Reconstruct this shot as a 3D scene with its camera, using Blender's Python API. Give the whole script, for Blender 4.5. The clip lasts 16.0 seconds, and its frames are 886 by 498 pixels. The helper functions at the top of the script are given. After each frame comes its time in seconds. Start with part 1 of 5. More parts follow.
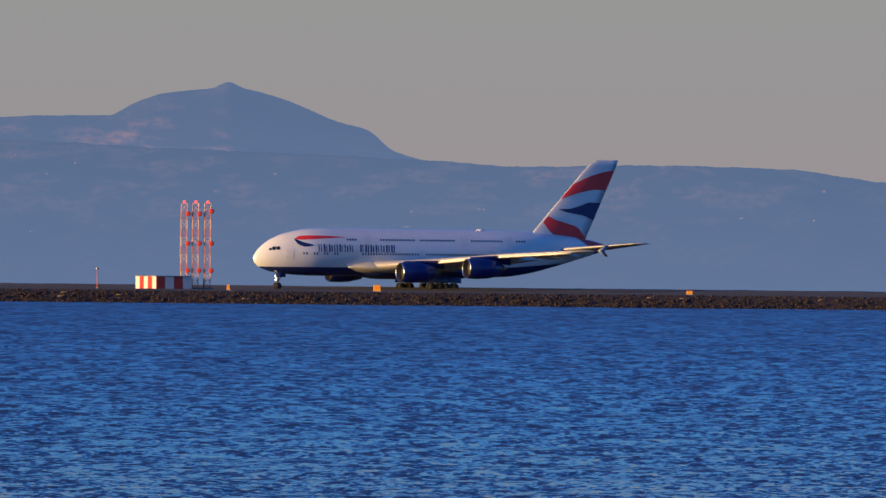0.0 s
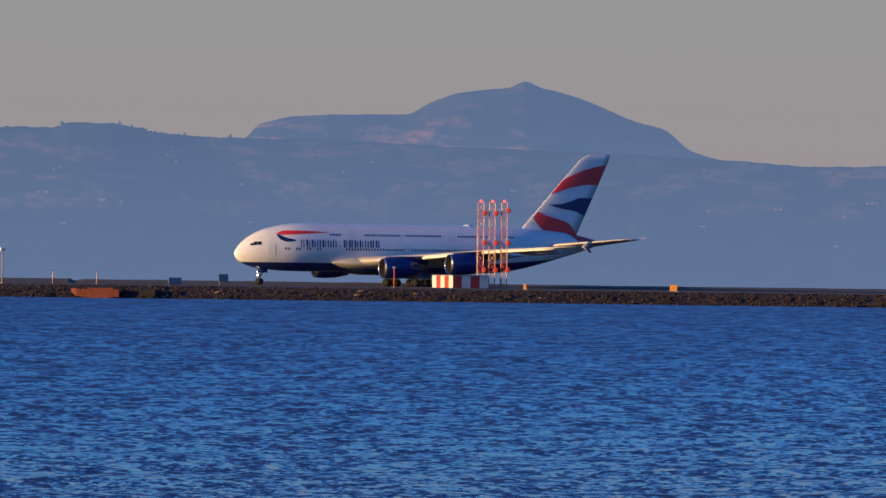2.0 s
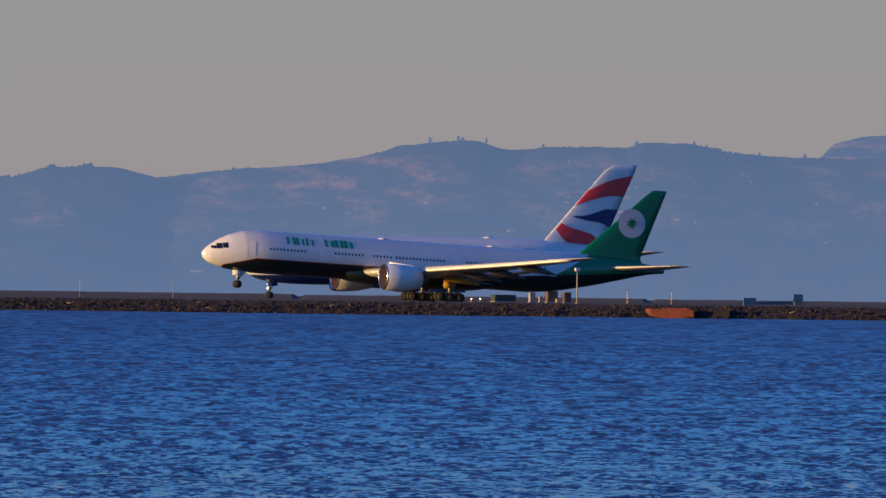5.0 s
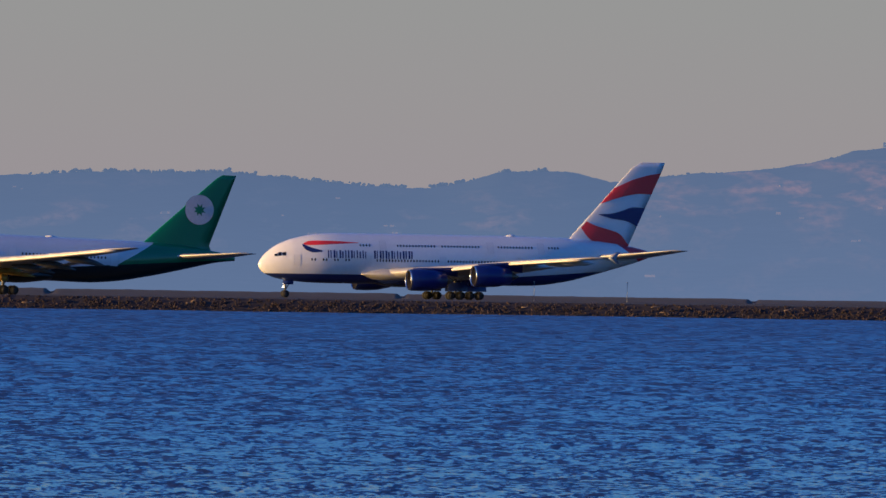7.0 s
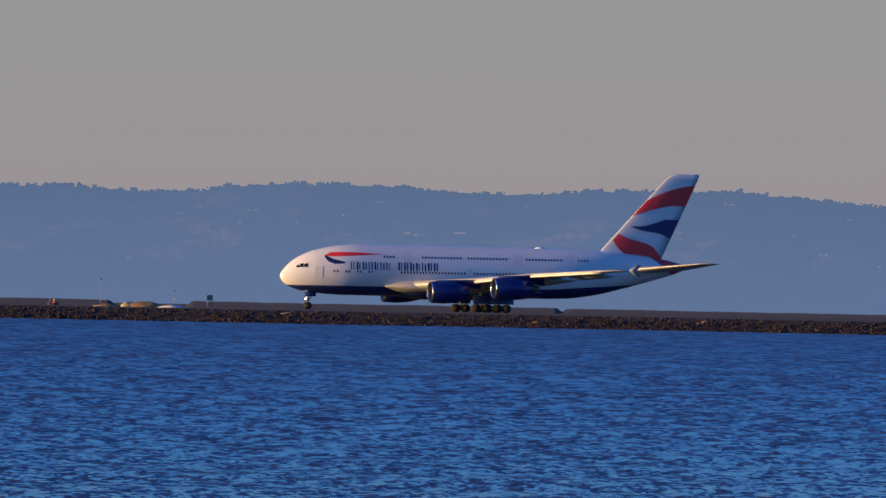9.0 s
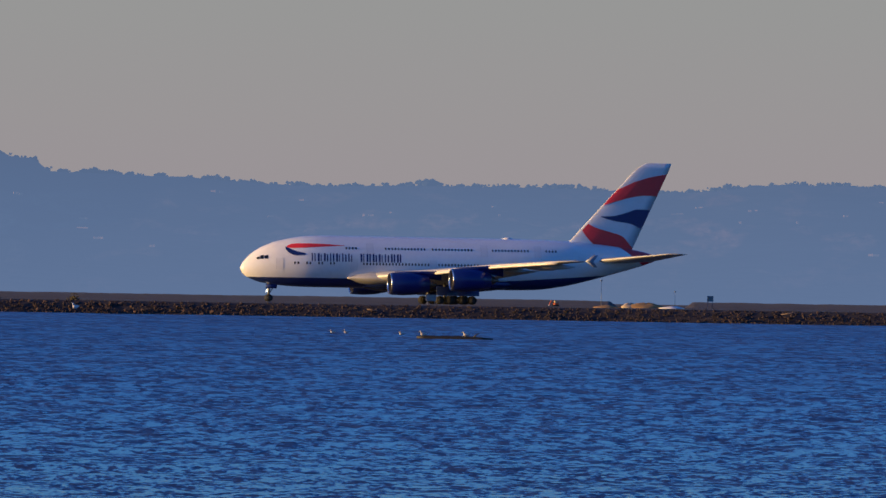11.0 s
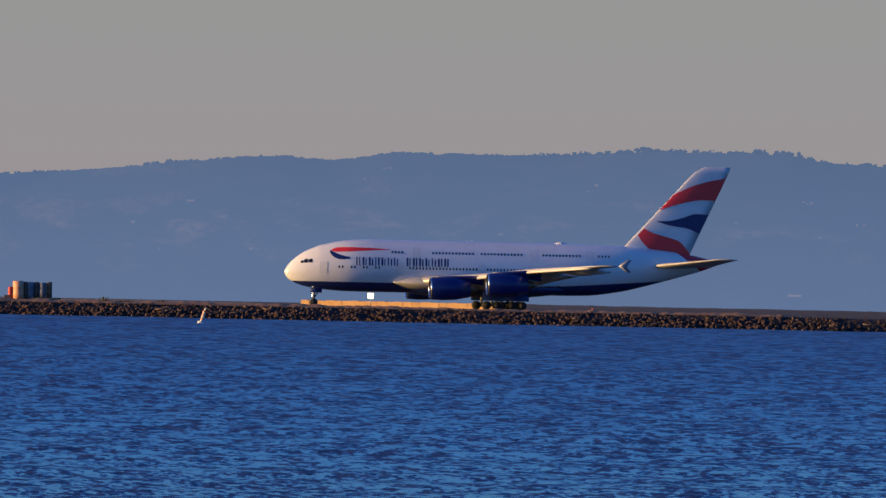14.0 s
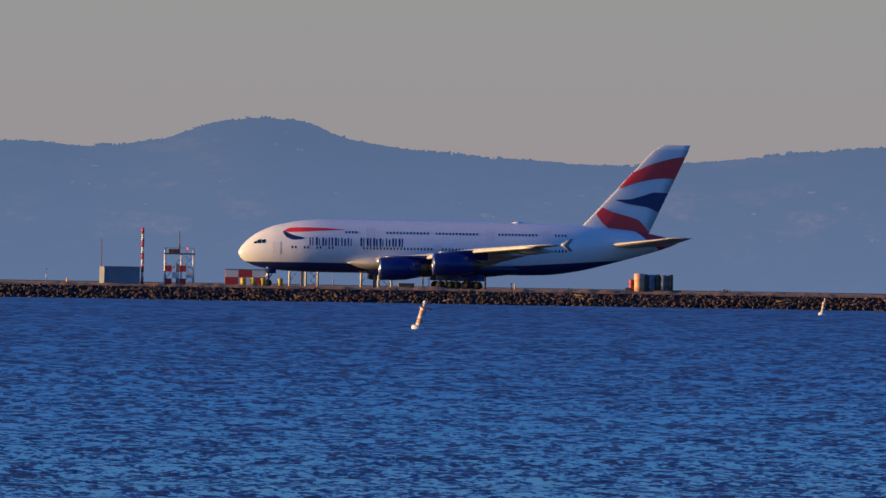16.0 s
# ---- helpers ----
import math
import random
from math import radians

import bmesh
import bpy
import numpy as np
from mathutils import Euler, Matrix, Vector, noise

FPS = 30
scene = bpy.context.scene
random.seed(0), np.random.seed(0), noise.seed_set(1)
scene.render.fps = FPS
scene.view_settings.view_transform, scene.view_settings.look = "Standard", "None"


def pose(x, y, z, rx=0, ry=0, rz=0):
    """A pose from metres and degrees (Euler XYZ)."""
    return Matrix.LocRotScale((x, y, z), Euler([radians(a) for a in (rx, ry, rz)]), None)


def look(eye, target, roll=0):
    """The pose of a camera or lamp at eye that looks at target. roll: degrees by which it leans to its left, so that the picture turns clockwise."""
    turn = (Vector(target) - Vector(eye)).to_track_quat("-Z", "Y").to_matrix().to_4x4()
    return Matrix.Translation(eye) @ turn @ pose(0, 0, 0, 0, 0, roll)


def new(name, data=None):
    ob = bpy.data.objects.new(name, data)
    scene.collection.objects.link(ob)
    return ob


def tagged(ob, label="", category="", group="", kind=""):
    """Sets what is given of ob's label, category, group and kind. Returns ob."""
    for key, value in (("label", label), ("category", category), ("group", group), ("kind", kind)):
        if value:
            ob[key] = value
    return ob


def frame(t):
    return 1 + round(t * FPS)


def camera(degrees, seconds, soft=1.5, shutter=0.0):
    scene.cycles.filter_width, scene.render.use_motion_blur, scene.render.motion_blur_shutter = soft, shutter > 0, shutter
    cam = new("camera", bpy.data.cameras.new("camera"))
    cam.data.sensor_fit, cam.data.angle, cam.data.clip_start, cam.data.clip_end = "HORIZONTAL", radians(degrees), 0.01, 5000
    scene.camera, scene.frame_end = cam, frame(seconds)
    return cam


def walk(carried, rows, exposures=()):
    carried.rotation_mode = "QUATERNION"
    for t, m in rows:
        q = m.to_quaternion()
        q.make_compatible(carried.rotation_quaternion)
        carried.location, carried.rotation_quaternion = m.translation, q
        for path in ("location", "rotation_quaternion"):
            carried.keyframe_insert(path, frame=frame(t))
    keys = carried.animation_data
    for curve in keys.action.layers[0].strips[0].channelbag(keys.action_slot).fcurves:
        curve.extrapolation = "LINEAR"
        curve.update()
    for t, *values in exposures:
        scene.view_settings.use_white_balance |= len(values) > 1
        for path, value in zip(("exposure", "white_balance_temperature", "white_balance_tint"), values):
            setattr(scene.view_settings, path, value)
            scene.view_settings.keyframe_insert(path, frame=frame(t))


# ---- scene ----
# A fixed long-lens camera on a shore pans with an airliner that runs along the far runway.
# x: along the runways, to the right; y: away from the camera; azimuths in degrees to the right of +y.
EYE = 2.71          # camera above the water
GROUND = 1.71       # airfield above the water
SHORE = 1330.0      # distance of the far shore
FAR_RUNWAY = 1630.7
NEAR_RUNWAY = 1365.0

cam = camera(5.044, 16.0)
PAN = [  # seconds, azimuth, tilt, roll
    (0.00, 26.269, 0.207, 0.57), (0.50, 25.840, 0.154, 0.62), (1.00, 25.417, 0.133, 0.66), (1.50, 25.028, 0.159, 0.69),
    (2.00, 24.579, 0.186, 0.72), (2.50, 24.085, 0.244, 0.70), (3.00, 23.415, 0.281, 0.71), (3.50, 22.943, 0.285, 0.72),
    (4.00, 22.283, 0.255, 0.73), (4.50, 21.788, 0.259, 0.72), (5.00, 21.305, 0.261, 0.70), (5.20, 21.192, 0.245, 0.69),
    (5.70, 20.553, 0.246, 0.71), (6.25, 19.783, 0.250, 0.76), (6.80, 18.991, 0.253, 0.82), (7.30, 18.295, 0.254, 0.84),
    (7.50, 17.983, 0.252, 0.86), (8.00, 17.320, 0.264, 0.91), (8.50, 16.559, 0.297, 0.99), (9.00, 15.804, 0.324, 1.10),
    (9.20, 15.596, 0.316, 1.02), (9.70, 14.863, 0.311, 0.93), (10.25, 14.058, 0.294, 0.92), (10.80, 13.232, 0.277, 0.91),
    (11.30, 12.440, 0.270, 0.91), (11.50, 11.978, 0.239, 0.92), (12.00, 11.131, 0.192, 1.00), (12.50, 10.236, 0.205, 0.88),
    (13.00, 9.508, 0.222, 0.86), (13.50, 8.461, 0.250, 0.90), (14.00, 7.541, 0.305, 1.18), (14.50, 6.597, 0.297, 1.00),
    (15.00, 5.789, 0.217, 1.02), (15.50, 4.916, 0.190, 0.87), (16.00, 4.007, 0.196, 0.93)]
walk(cam, [(t, pose(0, 0, EYE, 90 + tilt, 0, -az) @ pose(0, 0, 0, 0, 0, roll)) for t, az, tilt, roll in PAN])

# ---- world and sun ----
SUN_AZIMUTH, SUN_HEIGHT = 268.8, 5.0
world = bpy.data.worlds.new("evening_sky")
scene.world = world
world.use_nodes = True
wn = world.node_tree.nodes
sky = wn.new("ShaderNodeTexSky")
sky.sky_type, sky.sun_disc = "NISHITA", False
sky.sun_elevation, sky.sun_rotation = radians(SUN_HEIGHT), radians(SUN_AZIMUTH)
sky.air_density, sky.dust_density, sky.ozone_density = 1.0, 0.2, 4.0
tint = wn.new("ShaderNodeVectorMath")  # clear, ozone-blue evening air
tint.operation = "MULTIPLY"
tint.inputs[1].default_value = (0.64, 1.08, 1.84)
world.node_tree.links.new(sky.outputs["Color"], tint.inputs[0])
world.node_tree.links.new(tint.outputs["Vector"], wn["Background"].inputs["Color"])
wn["Background"].inputs["Strength"].default_value = 0.15

sun = new("sun", bpy.data.lights.new("sun", "SUN"))
sun.data.energy, sun.data.angle, sun.data.color = 7.0, radians(0.53), (1.0, 0.61, 0.22)
sa, se = radians(SUN_AZIMUTH), radians(SUN_HEIGHT)
toward_sun = Vector((math.sin(sa) * math.cos(se), math.cos(sa) * math.cos(se), math.sin(se)))
sun.matrix_world = look(toward_sun * 3000, (0, 0, 0))


# ---- materials ----
def material(name, color, rough=0.6, metal=0.0, vary=0.15, size=1.0, bump=0.0, spec=0.5):
    """A surface whose tone wanders at two scales, with an optional fine relief."""
    m = bpy.data.materials.new(name)
    m.use_nodes = True
    n, l = m.node_tree.nodes, m.node_tree.links
    b = n["Principled BSDF"]
    b.inputs["Roughness"].default_value, b.inputs["Metallic"].default_value = rough, metal
    b.inputs["Specular IOR Level"].default_value = spec
    tc = n.new("ShaderNodeTexCoord")
    coarse, fine = n.new("ShaderNodeTexNoise"), n.new("ShaderNodeTexNoise")
    coarse.inputs["Scale"].default_value, coarse.inputs["Detail"].default_value = 0.35 / size, 4
    fine.inputs["Scale"].default_value, fine.inputs["Detail"].default_value = 3.0 / size, 6
    both = n.new("ShaderNodeMath")
    both.operation = "ADD"
    ramp = n.new("ShaderNodeMapRange")
    ramp.inputs["From Min"].default_value, ramp.inputs["From Max"].default_value = 0.6, 1.4
    ramp.inputs["To Min"].default_value, ramp.inputs["To Max"].default_value = 1 - vary, 1 + vary
    mul = n.new("ShaderNodeVectorMath")
    mul.operation = "SCALE"
    mul.inputs[0].default_value = color
    l.new(tc.outputs["Object"], coarse.inputs["Vector"])
    l.new(tc.outputs["Object"], fine.inputs["Vector"])
    l.new(coarse.outputs["Fac"], both.inputs[0])
    l.new(fine.outputs["Fac"], both.inputs[1])
    l.new(both.outputs[0], ramp.inputs["Value"])
    l.new(ramp.outputs["Result"], mul.inputs["Scale"])
    l.new(mul.outputs["Vector"], b.inputs["Base Color"])
    if bump:
        bp = n.new("ShaderNodeBump")
        bp.inputs["Strength"].default_value, bp.inputs["Distance"].default_value = 0.6, bump
        l.new(fine.outputs["Fac"], bp.inputs["Height"])
        l.new(bp.outputs["Normal"], b.inputs["Normal"])
    return m


def by_random(m, spread=0.35):
    """Let each object of a material differ in tone."""
    n, l = m.node_tree.nodes, m.node_tree.links
    b = n["Principled BSDF"]
    src = b.inputs["Base Color"].links[0].from_socket
    info, mr, mul = n.new("ShaderNodeObjectInfo"), n.new("ShaderNodeMapRange"), n.new("ShaderNodeVectorMath")
    mr.inputs["To Min"].default_value, mr.inputs["To Max"].default_value = 1 - spread, 1 + spread
    mul.operation = "SCALE"
    l.new(info.outputs["Random"], mr.inputs["Value"])
    l.new(src, mul.inputs[0])
    l.new(mr.outputs["Result"], mul.inputs["Scale"])
    l.new(mul.outputs["Vector"], b.inputs["Base Color"])
    return m


def glow(name, color, strength):
    m = bpy.data.materials.new(name)
    m.use_nodes = True
    b = m.node_tree.nodes["Principled BSDF"]
    b.inputs["Base Color"].default_value = (*color, 1)
    b.inputs["Emission Color"].default_value = (*color, 1)
    b.inputs["Emission Strength"].default_value = strength
    return m


def livery(name, rules, base, rough=0.28):
    """Gloss paint in fields of colour. rules: (colour, a, b, c, least, most x): where a*x + b*z + c > 0 and x lies between."""
    m = material(name, base, rough, 0, 0.05, 2.0)
    n, l = m.node_tree.nodes, m.node_tree.links
    b = n["Principled BSDF"]
    b.inputs["Coat Weight"].default_value, b.inputs["Coat Roughness"].default_value = 0.6, 0.1
    src = b.inputs["Base Color"].links[0].from_socket
    tc, sep = n.new("ShaderNodeTexCoord"), n.new("ShaderNodeSeparateXYZ")
    l.new(tc.outputs["Object"], sep.inputs[0])

    def op(kind, p, q):
        k = n.new("ShaderNodeMath")
        k.operation = kind
        for slot, v in ((0, p), (1, q)):
            if isinstance(v, (int, float)):
                k.inputs[slot].default_value = v
            else:
                l.new(v, k.inputs[slot])
        return k.outputs[0]
    for color, ca, cb, cc, x0, x1 in rules:
        f = op("ADD", op("ADD", op("MULTIPLY", sep.outputs["X"], ca), op("MULTIPLY", sep.outputs["Z"], cb)), cc)
        f = op("GREATER_THAN", f, 0.0)
        f = op("MULTIPLY", f, op("GREATER_THAN", sep.outputs["X"], x0))
        f = op("MULTIPLY", f, op("LESS_THAN", sep.outputs["X"], x1))
        mix = n.new("ShaderNodeMix")
        mix.data_type = "RGBA"
        l.new(f, mix.inputs["Factor"])
        l.new(src, mix.inputs["A"])
        mix.inputs["B"].default_value = (*color, 1)
        src = mix.outputs["Result"]
    l.new(src, b.inputs["Base Color"])
    return m


NAVY, RED, WHITE, GREEN = (0.016, 0.032, 0.15), (0.90, 0.045, 0.055), (0.85, 0.85, 0.85), (0.0, 0.21, 0.085)
# the aft navy field is belly paint plus painted shadow under the tail
m_jumbo = livery("white_paint_navy_belly", [(NAVY, 0, -1, 4.05, -1, 80), (NAVY, 0.07, -1, 0.83, 46, 64), (RED, 0.75, 1, -58.4, 63.5, 80)], WHITE)
m_twin = livery("white_paint_dark_belly", [((0.30, 0.035, 0.02), 0.25, -1, 2.52, 3, 7.6), ((0.30, 0.035, 0.02), 0, -1, 4.44, 7.6, 62), ((0.012, 0.02, 0.02), 0.25, -1, 2.4, 3, 7.6), ((0.012, 0.02, 0.02), 0, -1, 4.3, 7.6, 62),
                                            (GREEN, 1, -1.75, -45.3, 40, 80), ((0.012, 0.02, 0.02), 0.085, -1, 0.39, 46, 73)], (0.74, 0.74, 0.75))
m_white = material("white_gloss_paint", WHITE, 0.3, 0, 0.05, 2)
m_navy = material("navy_gloss_paint", NAVY, 0.25, 0, 0.1, 2)
m_navy_cowl = material("blue_cowl_paint", (0.008, 0.022, 0.16), 0.28, 0, 0.1, 2)
m_red = material("red_gloss_paint", RED, 0.3, 0, 0.08, 2)
m_green = material("green_gloss_paint", GREEN, 0.3, 0, 0.08, 2)
m_letter_green = material("bright_green_lettering", (0.0, 0.34, 0.19), 0.35, 0, 0.05, 2)
m_wing = material("light_grey_wing_paint", (0.50, 0.49, 0.47), 0.35, 0.1, 0.12, 2)
m_slat = material("pale_slat_paint", (0.66, 0.63, 0.58), 0.35, 0.1, 0.1, 2)
m_fence = material("blue_grey_paint", (0.24, 0.27, 0.34), 0.4, 0, 0.1, 1)
m_chrome = material("polished_metal_lip", (0.78, 0.76, 0.74), 0.22, 1.0, 0.05)
m_steel = material("gear_steel", (0.24, 0.24, 0.25), 0.4, 0.6, 0.1)
m_hub = material("wheel_hub_grey", (0.035, 0.035, 0.035), 0.6, 0.2, 0.2)
m_tyre = material("black_tyre", (0.018, 0.018, 0.018), 0.75, 0, 0.2)
m_dark = material("dark_fan", (0.07, 0.062, 0.058), 0.5, 0.3, 0.2)
m_duct = material("dark_intake_lining", (0.06, 0.05, 0.048), 0.6, 0.1, 0.2)
# brown of a sunlit intake: warm light painted into the lining
m_duct_sunlit = material("sunlit_intake_lining", (0.26, 0.13, 0.09), 0.6, 0.1, 0.2)
m_exhaust = material("burnt_metal", (0.16, 0.13, 0.11), 0.4, 0.8, 0.2)
m_pane = material("dark_window_pane", (0.012, 0.014, 0.02), 0.12, 0, 0.1)
m_fairing = material("dark_grey_fairing", (0.10, 0.10, 0.105), 0.45, 0.1, 0.15, 2)
m_disc = material("pale_rose_paint", (0.74, 0.63, 0.61), 0.35, 0, 0.12, 1)
m_door = material("door_panel_paint", (0.77, 0.77, 0.775), 0.32, 0, 0.05)
m_seam = material("door_seam_grey", (0.64, 0.65, 0.67), 0.5, 0, 0.1)
# gold of low sunlight painted on the twin's gear doors and inner fairings
m_sun_gold = material("sun_gold_metal", (0.45, 0.26, 0.05), 0.45, 0.2, 0.2)
m_lamp_white = glow("white_lamp", (1.0, 0.93, 0.8), 6.0)
m_lamp_red = glow("red_lamp", (1.0, 0.06, 0.05), 2.5)
m_lamp_warm = glow("warm_lamp", (1.0, 0.78, 0.42), 3.0)


# ---- building blocks ----
def part(name, bm, mat, parent=None, label="", smooth=True):
    me = bpy.data.meshes.new(name)
    bm.normal_update()
    bm.to_mesh(me)
    bm.free()
    for p in me.polygons:
        p.use_smooth = smooth
    for m in (mat if isinstance(mat, (list, tuple)) else [mat]):
        me.materials.append(m)
    ob = new(name, me)
    ob.parent = parent
    return tagged(ob, label)


def thing(name, label, category, m=None, group="", kind=""):
    ob = new(name)
    ob.matrix_basis = m or Matrix()
    return tagged(ob, label, category, group, kind)


def box(size, at=(0, 0, 0), bevel=0.0, bm=None, turn=None):
    bm = bm or bmesh.new()
    m = Matrix.Translation(at) @ (turn or Matrix()) @ Matrix.Diagonal((*size, 1))
    made = bmesh.ops.create_cube(bm, size=1, matrix=m)
    if bevel:
        edges = list({e for v in made["verts"] for e in v.link_edges})
        bmesh.ops.bevel(bm, geom=edges, offset=bevel, segments=2, affect="EDGES", profile=0.5)
    return bm


def rod(a, b, r0, r1=None, n=10, bm=None):
    bm = bm or bmesh.new()
    a, b = Vector(a), Vector(b)
    d = b - a
    m = Matrix.Translation((a + b) / 2) @ d.to_track_quat("Z", "Y").to_matrix().to_4x4()
    bmesh.ops.create_cone(bm, cap_ends=True, segments=n, radius1=r0, radius2=r0 if r1 is None else r1, depth=d.length, matrix=m)
    return bm


def rings(list_of_rings, caps=True, closed=True, bm=None):
    """Skin a row of point rings."""
    bm = bm or bmesh.new()
    rows = [[bm.verts.new(p) for p in ring] for ring in list_of_rings]
    k = len(rows[0])
    for p, q in zip(rows, rows[1:]):
        for i in range(k if closed else k - 1):
            j = (i + 1) % k
            bm.faces.new((p[i], p[j], q[j], q[i]))
    if caps:
        bm.faces.new(rows[0][::-1])
        bm.faces.new(rows[-1])
    bmesh.ops.recalc_face_normals(bm, faces=bm.faces[:])
    return bm


def lathe(profile, axis_at=(0, 0, 0), n=32, caps=False):
    """Turn (x, radius) pairs about the x axis."""
    ax = Vector(axis_at)
    return rings([[ax + Vector((x, r * math.sin(2 * math.pi * i / n), r * math.cos(2 * math.pi * i / n))) for i in range(n)]
                  for x, r in profile], caps=caps)


def smooth_curve(xs, ys, x):
    """Monotone cubic through the points."""
    xs, ys = np.array(xs, float), np.array(ys, float)
    d = np.diff(ys) / np.diff(xs)
    s = np.zeros(len(xs))
    for i in range(1, len(xs) - 1):
        s[i] = 0 if d[i - 1] * d[i] <= 0 else 2 * d[i - 1] * d[i] / (d[i - 1] + d[i])
    s[0], s[-1] = d[0], d[-1]
    i = np.clip(np.searchsorted(xs, x) - 1, 0, len(xs) - 2)
    h = xs[i + 1] - xs[i]
    t = np.clip((x - xs[i]) / h, 0, 1)
    return ((1 + 2 * t) * (1 - t) ** 2 * ys[i] + t * (1 - t) ** 2 * h * s[i] + t * t * (3 - 2 * t) * ys[i + 1] + t * t * (t - 1) * h * s[i + 1])


class Hull:
    """A fuselage: stations of x, bottom, top and half width."""

    def __init__(self, stations):
        self.x, self.b, self.t, self.w = zip(*stations)

    def at(self, x):
        return tuple(float(smooth_curve(self.x, k, x)) for k in (self.b, self.t, self.w))

    def side(self, x, z):
        b, t, w = self.at(x)
        u = (z - (b + t) / 2) / ((t - b) / 2)
        return w * math.sqrt(max(0.0, 1 - u * u))

    def normal_tilt(self, x, z):
        """Degrees by which the flank leans back at that height."""
        e = 0.1
        return math.degrees(math.atan2(self.side(x, z - e) - self.side(x, z + e), 2 * e))

    def mesh(self, n=64):
        end = self.x[-1]
        xs = [x for x in sorted({*[0.02 * 1.55 ** i for i in range(16) if 0.02 * 1.55 ** i < 9], *np.arange(9, end, 1.0), *self.x}) if x >= self.x[0]]
        out = []
        for x in xs:
            b, t, w = self.at(x)
            out.append([(x, w * math.sin(2 * math.pi * i / n), (b + t) / 2 + (t - b) / 2 * math.cos(2 * math.pi * i / n)) for i in range(n)])
        return rings(out)


def on_flank(hull, side, upper, lower, steps=24, off=0.03):
    """A patch of paint on the flank between two curves of (x, z)."""
    bm = bmesh.new()
    x0, x1 = upper[0][0], upper[-1][0]
    cols = []
    for i in range(steps + 1):
        x = x0 + (x1 - x0) * i / steps
        zt = float(smooth_curve(*zip(*upper), x))
        zb = float(smooth_curve(*zip(*lower), x))
        cols.append([bm.verts.new((x, side * (hull.side(x, zb + (zt - zb) * k / 4) + off), zb + (zt - zb) * k / 4)) for k in range(5)])
    for p, q in zip(cols, cols[1:]):
        for k in range(4):
            bm.faces.new((p[k], q[k], q[k + 1], p[k + 1]))
    bmesh.ops.recalc_face_normals(bm, faces=bm.faces[:])
    return bm


AIRFOIL = [(0, 0), (0.012, 0.18), (0.05, 0.34), (0.15, 0.50), (0.32, 0.56), (0.55, 0.42), (0.8, 0.18), (1, 0.01),
           (0.8, -0.10), (0.55, -0.26), (0.32, -0.42), (0.15, -0.42), (0.05, -0.28), (0.012, -0.14)]


def wing(sections, side, thick=0.12):
    """A lifting surface. sections: lateral distance, leading edge x, chord, z."""
    ys = [s[0] for s in sections]
    out = []
    for y in np.linspace(ys[0], ys[-1], 22):
        le, c, z = (float(np.interp(y, ys, [s[k] for s in sections])) for k in (1, 2, 3))
        th = thick * (1 - 0.25 * (y - ys[0]) / (ys[-1] - ys[0]))
        out.append([(le + a * c, side * y, z + b * c * th) for a, b in AIRFOIL])
    return rings(out)


def fin_mesh(rows, thick=0.03):
    """A fin. rows: z, leading edge, trailing edge."""
    zs = [r[0] for r in rows]
    out = []
    for z in np.linspace(zs[0], zs[-1], 18):
        le, te = (float(np.interp(z, zs, [r[k] for r in rows])) for k in (1, 2))
        c = te - le
        out.append([(le + a * c, b * c * thick, z) for a, b in AIRFOIL])
    return rings(out)


def fin_band(rows, side, upper, lower, thick=0.03):
    """A band of colour on the fin; the curves run over the chord from 0 to 1, heights from 0 to 1 over the fin."""
    zs = [r[0] for r in rows]
    z0, z1 = rows[1][0], zs[-1]
    bm = bmesh.new()
    cols = []
    u0, u1 = upper[0][0], upper[-1][0]
    ax, ay = [p[0] for p in AIRFOIL[:8]], [p[1] for p in AIRFOIL[:8]]
    for i in range(29):
        u = u0 + (u1 - u0) * i / 28
        vt, vb = float(smooth_curve(*zip(*upper), u)), float(smooth_curve(*zip(*lower), u))
        col = []
        for k in range(7):
            z = z0 + (z1 - z0) * (vb + (vt - vb) * k / 6)
            le, te = (float(np.interp(z, zs, [r[j] for r in rows])) for j in (1, 2))
            y = (float(np.interp(u, ax, ay)) * 1.0 * (te - le) * thick) + 0.04
            col.append(bm.verts.new((le + u * (te - le), side * y, z)))
        cols.append(col)
    for p, q in zip(cols, cols[1:]):
        for k in range(6):
            bm.faces.new((p[k], q[k], q[k + 1], p[k + 1]))
    bmesh.ops.recalc_face_normals(bm, faces=bm.faces[:])
    return bm


